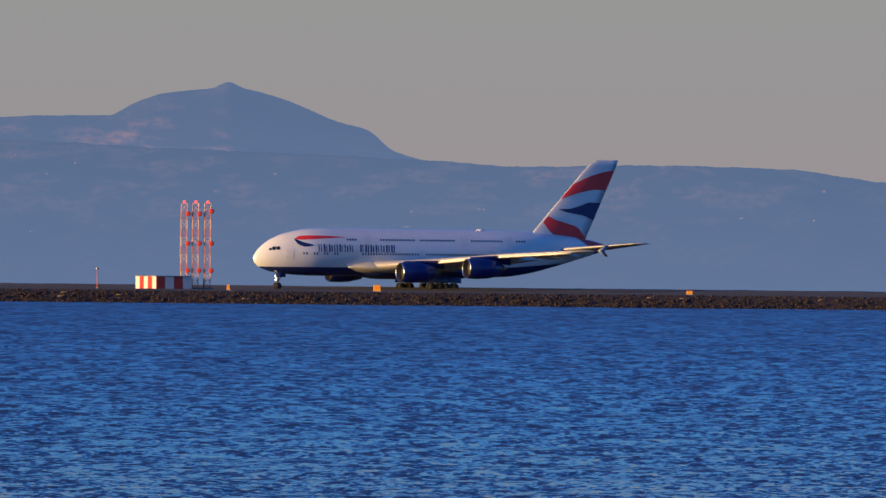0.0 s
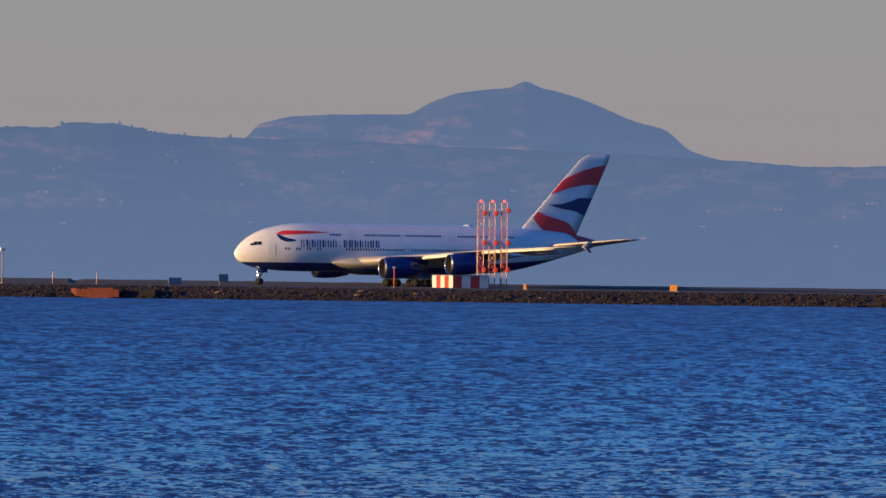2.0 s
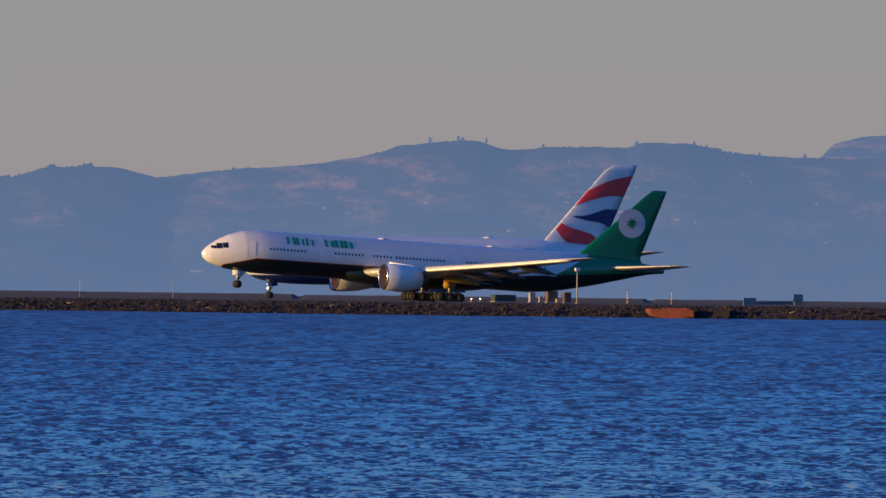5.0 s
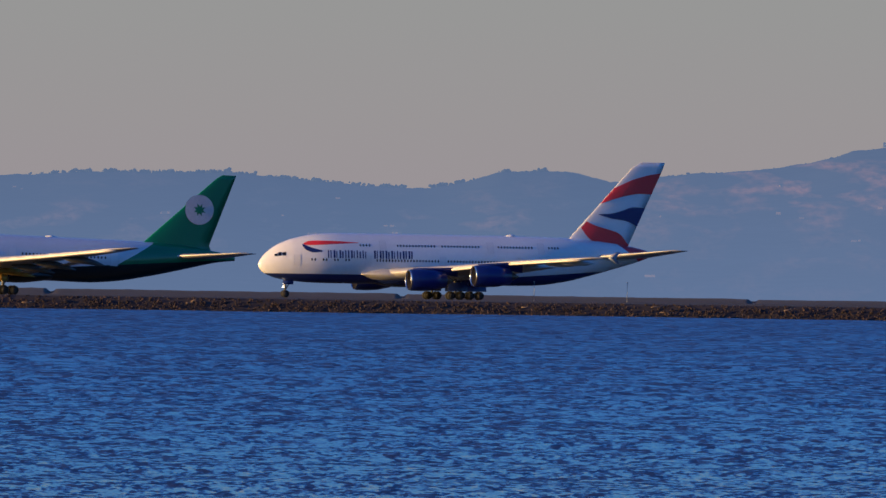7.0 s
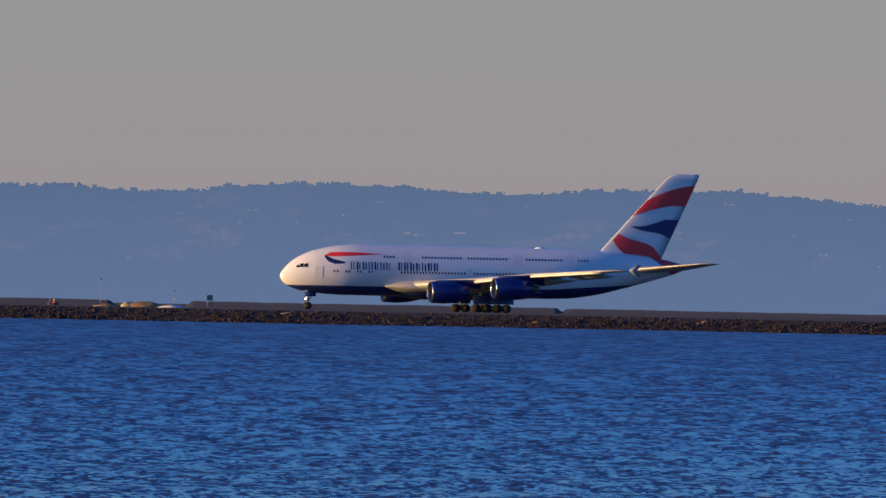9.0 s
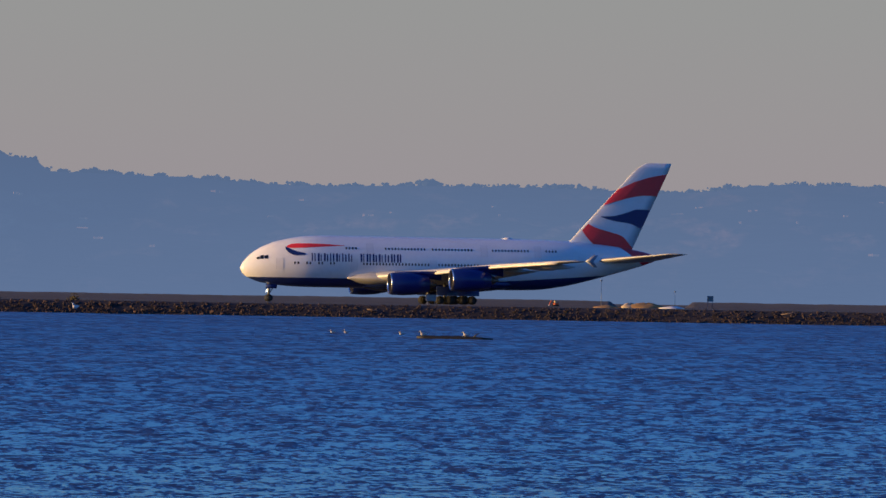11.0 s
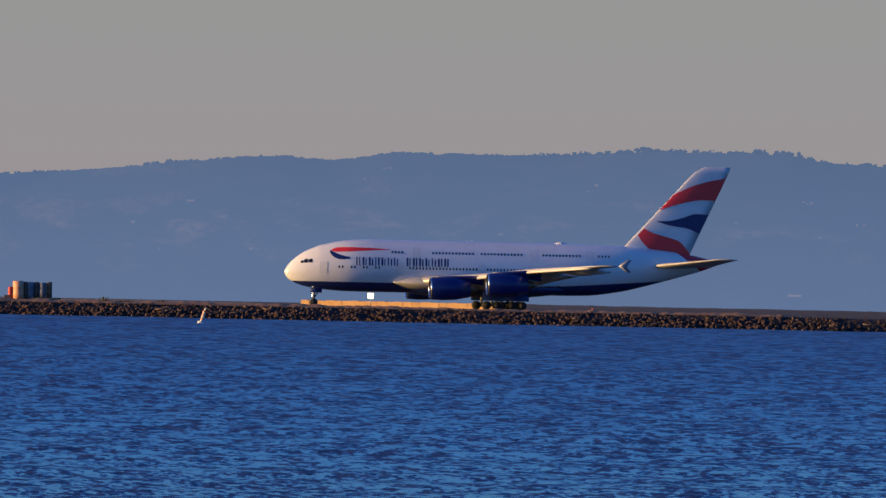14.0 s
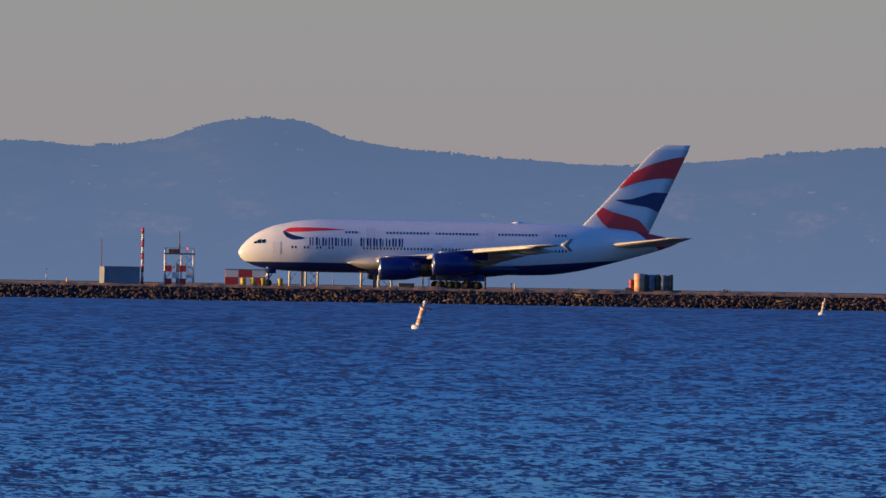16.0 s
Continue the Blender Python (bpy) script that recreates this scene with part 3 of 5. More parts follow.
def water_material(name, shift):
    m = bpy.data.materials.new(name)
    m.use_nodes = True
    n, l = m.node_tree.nodes, m.node_tree.links
    b = n["Principled BSDF"]
    b.inputs["Base Color"].default_value = (0.095, 0.120, 0.168, 1)
    b.inputs["Roughness"].default_value, b.inputs["IOR"].default_value = 0.12, 1.333
    uv = n.new("ShaderNodeUVMap")
    uv.uv_map = "plan"
    lay = n.new("ShaderNodeSeparateXYZ")
    l.new(uv.outputs["UV"], lay.inputs[0])

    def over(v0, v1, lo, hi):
        """A weight that runs from lo to hi as the water comes nearer the camera."""
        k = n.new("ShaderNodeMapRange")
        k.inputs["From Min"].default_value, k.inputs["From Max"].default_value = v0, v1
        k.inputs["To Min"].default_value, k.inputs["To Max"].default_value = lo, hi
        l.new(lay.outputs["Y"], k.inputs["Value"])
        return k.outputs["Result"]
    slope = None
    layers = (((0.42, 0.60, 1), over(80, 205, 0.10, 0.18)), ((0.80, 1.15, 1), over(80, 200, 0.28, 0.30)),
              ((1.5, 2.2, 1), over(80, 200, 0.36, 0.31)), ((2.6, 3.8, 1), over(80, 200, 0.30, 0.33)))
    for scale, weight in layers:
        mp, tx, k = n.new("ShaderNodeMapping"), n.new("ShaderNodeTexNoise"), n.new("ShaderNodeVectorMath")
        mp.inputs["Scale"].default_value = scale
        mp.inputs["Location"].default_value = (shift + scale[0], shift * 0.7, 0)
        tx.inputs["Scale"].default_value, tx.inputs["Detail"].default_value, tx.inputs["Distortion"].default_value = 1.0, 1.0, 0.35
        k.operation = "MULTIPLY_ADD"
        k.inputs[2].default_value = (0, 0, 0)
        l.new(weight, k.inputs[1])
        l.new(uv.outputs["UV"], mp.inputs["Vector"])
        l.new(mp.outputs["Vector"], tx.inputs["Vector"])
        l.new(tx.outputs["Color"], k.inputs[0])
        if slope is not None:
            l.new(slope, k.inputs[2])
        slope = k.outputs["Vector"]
    # facets of the chop: mostly gentle faces, now and then a steep one
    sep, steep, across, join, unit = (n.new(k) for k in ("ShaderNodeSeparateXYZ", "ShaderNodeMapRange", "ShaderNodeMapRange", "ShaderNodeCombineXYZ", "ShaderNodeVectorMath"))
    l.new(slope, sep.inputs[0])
    # near brighter, far darker: brightness put into the normals by distance from the camera
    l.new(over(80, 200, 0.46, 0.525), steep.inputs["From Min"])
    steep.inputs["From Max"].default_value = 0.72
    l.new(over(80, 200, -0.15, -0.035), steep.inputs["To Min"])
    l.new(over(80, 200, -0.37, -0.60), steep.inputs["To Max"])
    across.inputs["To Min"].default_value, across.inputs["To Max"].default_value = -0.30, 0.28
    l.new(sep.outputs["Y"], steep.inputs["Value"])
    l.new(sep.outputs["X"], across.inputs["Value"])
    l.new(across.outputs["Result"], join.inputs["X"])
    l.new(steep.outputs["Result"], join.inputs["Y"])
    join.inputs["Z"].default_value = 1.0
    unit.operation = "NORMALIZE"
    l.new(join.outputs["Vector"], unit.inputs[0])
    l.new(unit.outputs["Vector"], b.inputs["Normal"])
    return m


def water_piece(name, seed, label):
    """A piece of choppy water before the far shore."""
    rng = np.random.default_rng(seed)
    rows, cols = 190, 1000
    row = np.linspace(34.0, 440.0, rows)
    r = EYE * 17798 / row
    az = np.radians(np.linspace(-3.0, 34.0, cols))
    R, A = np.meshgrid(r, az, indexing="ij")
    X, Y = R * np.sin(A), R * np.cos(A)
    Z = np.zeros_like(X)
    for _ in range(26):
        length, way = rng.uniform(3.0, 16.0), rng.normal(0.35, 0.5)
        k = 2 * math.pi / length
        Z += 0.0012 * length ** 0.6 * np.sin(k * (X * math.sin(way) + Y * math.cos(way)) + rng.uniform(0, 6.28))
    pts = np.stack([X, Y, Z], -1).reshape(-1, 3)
    # wave pattern spaced by view angle and distance from the camera
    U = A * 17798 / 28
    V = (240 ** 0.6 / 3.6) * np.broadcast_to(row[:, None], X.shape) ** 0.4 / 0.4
    return sheet(name, pts, grid_faces(rows, cols), water_material(name, seed * 3.1), label, "water", np.stack([U, V], -1).reshape(-1, 2))


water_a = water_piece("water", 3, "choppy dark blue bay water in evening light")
far_water = sheet("bay_floor_water", [(-5000, -5000, -0.6), (5000, -5000, -0.6), (5000, 5000, -0.6), (-5000, 5000, -0.6)], [(0, 1, 2, 3)],
                  material("open_water", (0.006, 0.03, 0.085), 0.2, 0, 0.2, 4), "open bay water reaching the horizon", "water")

m_soil = material("dry_grass_and_soil", (0.027, 0.020, 0.021), 0.9, 0, 0.5, 3, 0.05)
m_straw = material("dry_straw_grass", (0.33, 0.165, 0.07), 0.9, 0, 0.35, 4, 0.05)
m_scrub = material("dry_scrub_twigs", (0.07, 0.06, 0.03), 0.9, 0, 0.4, 0.5)
m_tarmac = material("runway_asphalt", (0.05, 0.05, 0.052), 0.85, 0, 0.3, 5)
m_rock = by_random(material("shore_rock", (0.072, 0.041, 0.030), 0.9, 0, 0.45, 0.6, 0.04))


def land():
    """Airfield from the bank's crest to far behind the runways."""
    az = np.linspace(-12, 45, 460)
    dist = [SHORE - 1.5, SHORE + 1, SHORE + 2.8, SHORE + 4.0, SHORE + 12, 1500, 1700, 1860, 2300, 3300, 4600]
    z = [-0.9, 0.3, 1.35, GROUND - 0.02, GROUND - 0.02, GROUND - 0.02, GROUND - 0.02, GROUND - 0.02, GROUND - 0.02, GROUND - 0.02, GROUND - 0.4]
    pts = []
    for d, h in zip(dist, z):
        for a in az:
            x, y = ground_at(a, d)
            pts.append((x, y, h + (0.05 * noise.noise((x * 0.05, y * 0.05, 3)) if h > 1.5 and d < SHORE + 6 else 0)))
    return sheet("ground", pts, grid_faces(len(dist), len(az)), m_soil, "flat airfield of dry grass and soil behind a stone bank", "ground")


ground = land()
for name, y in (("runway_near", NEAR_RUNWAY), ("runway_far", FAR_RUNWAY)):
    tagged(part(name, box((2600, 44, 0.03), (900, y, GROUND - 0.015)), m_tarmac, None, "", False), "dark asphalt runway across the airfield", "runway", kind="structure")


def ridge_mesh(profile, radius, depth, name, mat, label, tuft, step=0.012, seed=0):
    """A range of hills on an arc about the bay: azimuth and rise in degrees along its crest."""
    a0, a1 = profile[0][0], profile[-1][0]
    az = np.arange(a0, a1 + step, step)
    rise = smooth_curve(*zip(*profile), az)
    crest = EYE + radius * np.tan(np.radians(rise))
    kernel = np.hanning(91)
    broad = np.convolve(np.pad(crest, 45, mode="edge"), kernel / kernel.sum(), mode="valid")
    crowns = [tuft * (noise.noise((a * 9, seed, 0)) * 0.6 + noise.noise((a * 40, seed, 9)) * 0.25) for a in az]
    fr = np.array([0, 0.05, 0.12, 0.2, 0.3, 0.4, 0.5, 0.6, 0.7, 0.78, 0.86, 0.92, 0.96, 0.985, 1.0])
    pts = []
    for k, f in enumerate(fr):
        d = radius - depth * (1 - f)
        for a, h, c in zip(az, broad * 0.97 * (1 - f ** 4) + crest * f ** 4, crowns):
            x, y = ground_at(a, d)
            rough = 1.6 * noise.noise((x * 0.012, y * 0.012, seed)) + 0.5 * noise.noise((x * 0.04, y * 0.04, seed + 4))
            pts.append((x, y, -1 + (h + 1) * (f ** 0.8) + rough * math.sin(math.pi * f) + (c if f > 0.99 else 0)))
    for a, h in zip(az, crest):
        x, y = ground_at(a, radius + 60)
        pts.append((x, y, -1))
    along = np.tile(np.radians(az) * radius, len(fr) + 1)
    uv = np.stack([along, np.array(pts)[:, 2]], -1)
    return sheet(name, pts, grid_faces(len(fr) + 1, len(az)), mat, label, "hills", uv)


def hill_material(name, dark, light, air, amount, band=None, cover=0.56, most=0.0):
    """Slopes of dark woods and open grass, with sunlit patches and haze painted on as colour and glow."""
    m = material(name, dark, 0.95, 0, 0.3, 30)
    n, l = m.node_tree.nodes, m.node_tree.links
    b = n["Principled BSDF"]
    b.inputs["Specular IOR Level"].default_value = 0.0
    src = b.inputs["Base Color"].links[0].from_socket
    tc, up = n.new("ShaderNodeTexCoord"), n.new("ShaderNodeSeparateXYZ")
    l.new(tc.outputs["Object"], up.inputs[0])
    if most:
        plan = n.new("ShaderNodeUVMap")
        plan.uv_map = "plan"

        def patches(size, lo, hi, detail, warp):
            mp, tx, mr = (n.new(k) for k in ("ShaderNodeMapping", "ShaderNodeTexNoise", "ShaderNodeMapRange"))
            mp.inputs["Scale"].default_value = size
            tx.inputs["Scale"].default_value, tx.inputs["Detail"].default_value, tx.inputs["Distortion"].default_value = 1.0, detail, warp
            mr.inputs["From Min"].default_value, mr.inputs["From Max"].default_value = lo, hi
            l.new(plan.outputs["UV"], mp.inputs["Vector"])
            l.new(mp.outputs["Vector"], tx.inputs["Vector"])
            l.new(tx.outputs["Fac"], mr.inputs["Value"])
            return mr.outputs["Result"]

        def times(p, q):
            k = n.new("ShaderNodeMath")
            k.operation = "MULTIPLY"
            for slot, v in enumerate((p, q)):
                if isinstance(v, float):
                    k.inputs[slot].default_value = v
                else:
                    l.new(v, k.inputs[slot])
            return k.outputs[0]
        # warm tint of sunlit grass painted into the base colour as patches
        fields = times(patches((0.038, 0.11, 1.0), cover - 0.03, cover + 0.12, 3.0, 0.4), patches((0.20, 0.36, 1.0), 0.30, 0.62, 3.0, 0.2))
        lift = n.new("ShaderNodeValToRGB")  # painted sunlit patches are strongest in a band of heights
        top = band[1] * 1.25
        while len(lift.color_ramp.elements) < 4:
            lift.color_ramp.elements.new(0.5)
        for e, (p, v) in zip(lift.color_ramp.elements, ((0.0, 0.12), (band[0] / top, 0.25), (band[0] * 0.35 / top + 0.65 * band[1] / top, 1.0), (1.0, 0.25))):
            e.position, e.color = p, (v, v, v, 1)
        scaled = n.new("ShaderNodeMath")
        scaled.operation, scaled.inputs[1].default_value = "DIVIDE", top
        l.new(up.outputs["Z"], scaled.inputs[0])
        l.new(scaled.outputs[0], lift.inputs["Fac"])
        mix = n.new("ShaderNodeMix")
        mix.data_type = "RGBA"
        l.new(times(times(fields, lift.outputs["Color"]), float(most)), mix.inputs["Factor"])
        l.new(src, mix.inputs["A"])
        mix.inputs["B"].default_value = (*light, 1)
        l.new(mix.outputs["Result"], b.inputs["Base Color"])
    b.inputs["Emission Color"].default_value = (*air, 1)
    thick = n.new("ShaderNodeMapRange")  # the painted haze glows stronger low on the slopes
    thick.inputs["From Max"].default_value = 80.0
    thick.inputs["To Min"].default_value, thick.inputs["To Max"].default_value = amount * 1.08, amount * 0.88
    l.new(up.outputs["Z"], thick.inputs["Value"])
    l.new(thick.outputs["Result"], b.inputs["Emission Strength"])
    return m


# emission colour that paints distance haze on hills, houses and crest trees
HAZE_GLOW = (0.117, 0.180, 0.318)
m_far_peak = hill_material("far_mountain_haze", (0.012, 0.012, 0.015), (0.36, 0.16, 0.06), HAZE_GLOW, 0.98, (48, 66), 0.49, 0.62)
m_east_hills = hill_material("grassy_hill_haze", (0.02, 0.025, 0.03), (0.40, 0.18, 0.065), HAZE_GLOW, 0.88, (24, 60), 0.50, 0.56)
m_north_hills = hill_material("wooded_hill_haze", (0.015, 0.02, 0.025), (0.30, 0.16, 0.08), HAZE_GLOW, 0.87, (12, 40), 0.54, 0.45)
PEAK = [(23.3, 0.72), (23.45, 0.81), (23.53, 0.885), (23.72, 0.93), (24.0, 0.945), (24.36, 0.95), (24.5, 1.02), (24.68, 1.08), (24.94, 1.11), (25.04, 1.145),
        (25.13, 1.11), (25.26, 1.08), (25.46, 1.01), (25.65, 0.93), (25.83, 0.88), (25.99, 0.76), (26.2, 0.70), (26.5, 0.62)]
EAST = [(19.2, 0.60), (19.73, 0.655), (20.11, 0.70), (20.4, 0.72), (20.78, 0.77), (21.1, 0.85), (21.45, 0.88), (21.7, 0.83), (21.95, 0.85), (22.33, 0.85), (22.45, 0.88),
        (22.65, 0.88), (22.94, 0.83), (23.35, 0.805), (23.9, 0.80), (24.6, 0.77), (25.5, 0.74), (26.2, 0.71), (26.75, 0.68), (27.4, 0.695), (28.2, 0.68), (28.8, 0.61), (31, 0.55), (36, 0.4)]
NORTH = [(-6, 0.45), (0.0, 0.66), (1.64, 0.775), (1.96, 0.75), (2.4, 0.80), (2.73, 0.905), (2.95, 0.925), (3.19, 0.91), (3.44, 0.82), (3.99, 0.74), (4.64, 0.70), (4.96, 0.685), (5.5, 0.715),
         (6.0, 0.77), (6.63, 0.815), (6.9, 0.80), (7.3, 0.85), (8.0, 0.845), (8.85, 0.885), (9.5, 0.875), (9.72, 0.84), (10.1, 0.82), (10.6, 0.755), (10.73, 0.69), (11.4, 0.67),
         (12.2, 0.63), (12.9, 0.64), (13.4, 0.64), (14.2, 0.62), (15.0, 0.68), (16.2, 0.64), (16.7, 0.665), (17.4, 0.67), (18.1, 0.62), (18.6, 0.60), (18.8, 0.63), (19.08, 0.70), (19.4, 0.705), (19.62, 0.66), (20.3, 0.5)]
def slope_point(profile, radius, depth, seed, a, f):
    """A place on a hillside, f of the way up."""
    h = EYE + radius * math.tan(radians(float(smooth_curve(*zip(*profile), a))))
    x, y = ground_at(a, radius - depth * (1 - f))
    rough = 1.6 * noise.noise((x * 0.012, y * 0.012, seed)) + 0.5 * noise.noise((x * 0.04, y * 0.04, seed + 4))
    return x, y, -1 + (h * 0.98 + 1) * (f ** 0.8) + rough * math.sin(math.pi * f)


def hillside_houses():
    """Pale houses scattered over the far slopes."""
    rng = random.Random(77)
    m = hill_material("house_haze", (0.075, 0.05, 0.032), (0, 0, 0), HAZE_GLOW, 0.9)
    bm = bmesh.new()
    for k in range(120):
        north = rng.random() < 0.72
        a = rng.uniform(1.5, 18.8) if north else rng.uniform(19.8, 28.5)
        f = rng.uniform(0.25, 0.9)
        for j in range(rng.choice((1, 1, 2, 4))):
            p = slope_point(*((NORTH, 4400, 850, 3) if north else (EAST, 4450, 900, 2)), a + rng.uniform(0, 0.05) * (j > 0), f)
            w = rng.uniform(0.8, 2.2)
            box((w, 1.2, rng.uniform(0.5, 1.0)), (p[0], p[1], p[2] + 0.5), bm=bm, turn=pose(0, 0, 0, 0, 0, -a + rng.uniform(-25, 25)))
    for north, a, f, w in ((True, 9.55, 0.07, 5.0), (False, 19.9, 0.13, 4.0), (True, 1.95, 0.86, 2.2), (True, 2.02, 0.80, 3.0), (True, 15.9, 0.55, 5.0), (True, 15.6, 0.52, 3.0), (True, 10.9, 0.45, 4.5), (True, 6.1, 0.62, 3.0)):
        p = slope_point(*((NORTH, 4400, 850, 3) if north else (EAST, 4450, 900, 2)), a, f)
        box((w, 1.5, 0.8), (p[0], p[1], p[2] + 0.5), bm=bm, turn=pose(0, 0, 0, 0, 0, -a - 15))
    return tagged(part("hillside_houses", bm, m, None, "", False), "pale houses scattered over the hazy hillsides", "houses", kind="stuff")


hillside_houses()


def ridge_tree(az, height, width):
    x, y = ground_at(az, 4449)
    z = EYE + 4450 * math.tan(radians(float(smooth_curve(*zip(*EAST), az))))
    ob = thing("ridge_tree", "hazy dark tree standing on the hill's crest", "tree", Matrix.Translation((x, y, z - 0.4)), "ridge trees")
    rng = random.Random(int(az * 1000))
    part("trunk", rod((0, 0, -0.5), (0, 0, height * 0.6), 0.14, 0.05, 6), m_ridge_tree, ob)
    bm = bmesh.new()
    for k in range(34):
        t = rng.random()
        r = width * 0.5 * (1 - 0.75 * t) * rng.random() ** 0.5
        a = rng.uniform(0, 6.28)
        bmesh.ops.create_icosphere(bm, subdivisions=1, radius=rng.uniform(0.18, 0.36), matrix=Matrix.Translation((r * math.cos(a), r * math.sin(a), height * (0.2 + 0.75 * t))) @ Matrix.Diagonal((1, 1, 0.8, 1)))
    part("crown", bm, m_ridge_tree, ob)


m_ridge_tree = hill_material("tree_haze", (0.012, 0.018, 0.02), (0, 0, 0), HAZE_GLOW, 0.84)
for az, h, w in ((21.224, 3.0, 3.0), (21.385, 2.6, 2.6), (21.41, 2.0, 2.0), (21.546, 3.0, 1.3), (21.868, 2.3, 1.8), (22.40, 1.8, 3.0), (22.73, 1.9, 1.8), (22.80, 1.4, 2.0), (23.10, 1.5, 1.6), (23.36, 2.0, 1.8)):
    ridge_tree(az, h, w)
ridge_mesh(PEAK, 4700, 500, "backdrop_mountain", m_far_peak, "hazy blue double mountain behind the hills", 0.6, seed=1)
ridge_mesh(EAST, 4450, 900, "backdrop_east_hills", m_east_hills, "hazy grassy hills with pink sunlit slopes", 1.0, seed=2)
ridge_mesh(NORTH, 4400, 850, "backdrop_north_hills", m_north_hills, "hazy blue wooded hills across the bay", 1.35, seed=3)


def crest_woods(name, profile, radius, depth, seed, az0, az1, count, tall, label):
    """Trees along a crest, in groves with gaps between them."""
    ball = bmesh.new()
    bmesh.ops.create_icosphere(ball, subdivisions=1, radius=1.0)
    co = np.array([v.co[:] for v in ball.verts])
    fa = np.array([[v.index for v in f.verts] for f in ball.faces])
    ball.free()
    rng = np.random.default_rng(seed + 60)
    pts, faces, base = [], [], 0
    for _ in range(count):
        a = rng.uniform(az0, az1)
        grove = noise.noise((a * 2.6, seed, 4)) + 0.6 * noise.noise((a * 11, seed, 8))
        if grove < rng.uniform(-0.75, 0.15):
            continue
        x, y = ground_at(a, radius - 1.5)
        z = EYE + radius * math.tan(radians(float(smooth_curve(*zip(*profile), a)))) - 0.5
        h = tall * (0.45 + 0.55 * rng.random() + 0.8 * max(0.0, grove))
        h *= 0.65 if a < 8 else 1.0
        w = h * rng.uniform(0.4, 0.95)
        for k in range(rng.integers(3, 6)):
            t = rng.random()
            size = w * (0.75 - 0.4 * t) * rng.uniform(0.7, 1.15)
            at = np.array([x + rng.normal() * w * 0.45, y + rng.normal() * 0.5, z - 0.4 + h * (0.15 + 0.6 * t)])
            pts.append(co * rng.uniform(0.75, 1.2, (len(co), 1)) * [size, size, size * 0.85] + at)
            faces.append(fa + base)
            base += len(co)
    me = bpy.data.meshes.new(name)
    me.from_pydata(np.concatenate(pts).tolist(), [], np.concatenate(faces).tolist())
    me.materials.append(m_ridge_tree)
    return tagged(new(name, me), label, "woods", kind="stuff")


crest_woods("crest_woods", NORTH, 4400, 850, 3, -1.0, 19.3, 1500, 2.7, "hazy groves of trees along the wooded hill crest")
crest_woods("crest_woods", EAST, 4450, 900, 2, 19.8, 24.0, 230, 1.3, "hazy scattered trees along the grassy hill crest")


def sky_backdrop():
    """Plain evening sky low over the hills."""
    az = np.linspace(-20, 52, 80)
    el = [-0.2, 0.3, 0.6, 1.0, 1.4, 1.8, 2.4, 3.2]
    pts = [(*ground_at(a, 4900), EYE + 4900 * math.tan(radians(e))) for e in el for a in az]
    m = bpy.data.materials.new("low_evening_sky")
    m.use_nodes = True
    n, l = m.node_tree.nodes, m.node_tree.links
    n.remove(n["Principled BSDF"])
    em, tc, sep, mr, ramp = (n.new(k) for k in ("ShaderNodeEmission", "ShaderNodeTexCoord", "ShaderNodeSeparateXYZ", "ShaderNodeMapRange", "ShaderNodeValToRGB"))
    mr.inputs["From Max"].default_value = 275.0
    stops = ((0.0, (0.325, 0.288, 0.308)), (0.2, (0.322, 0.292, 0.308)), (0.33, (0.318, 0.300, 0.306)), (0.55, (0.308, 0.310, 0.306)), (1.0, (0.25, 0.29, 0.33)))
    while len(ramp.color_ramp.elements) < len(stops):
        ramp.color_ramp.elements.new(0.5)
    for e, (p, c) in zip(ramp.color_ramp.elements, stops):
        e.position, e.color = p, (*c, 1)
    l.new(tc.outputs["Object"], sep.inputs[0])
    l.new(sep.outputs["Z"], mr.inputs["Value"])
    l.new(mr.outputs["Result"], ramp.inputs["Fac"])
    l.new(ramp.outputs["Color"], em.inputs["Color"])
    em.inputs["Strength"].default_value = 1.0
    l.new(em.outputs[0], n["Material Output"].inputs["Surface"])
    return sheet("backdrop_sky", pts, grid_faces(len(el), len(az)), m, "pale grey-pink evening sky low over the hills", "sky")


sky_backdrop()

# ---- stone bank ----
def rock_mesh(seed, n=1):
    rng = random.Random(seed)
    bm = bmesh.new()
    bmesh.ops.create_icosphere(bm, subdivisions=1, radius=0.5)
    for v in bm.verts:
        v.co *= rng.uniform(0.58, 1.2)
    me = bpy.data.meshes.new("rock")
    bm.to_mesh(me)
    bm.free()
    return me


rock_shapes = [rock_mesh(40 + i) for i in range(7)]
for me in rock_shapes:
    me.materials.append(m_rock)
stone_bank = thing("stone_bank", "bank of dark brown rubble stones along the water", "stone bank", kind="structure")
rng = random.Random(5)
for i in range(300):
    az = 1.4 + 10.6 * i / 300 + rng.uniform(-0.02, 0.02)
    f = rng.random()
    x, y = ground_at(az, SHORE - 1.2 + 4.6 * f + rng.uniform(-0.3, 0.3))
    k = rng.uniform(0.35, 0.75)
    ob = new("rock", rock_shapes[i % 7])
    ob.parent = stone_bank
    ob.matrix_basis = Matrix.Translation((x, y, -0.1 + 1.62 * f)) @ pose(0, 0, 0, rng.uniform(0, 360), rng.uniform(0, 360), rng.uniform(0, 360)) @ Matrix.Diagonal((k * 1.3, k, k * 0.8, 1))


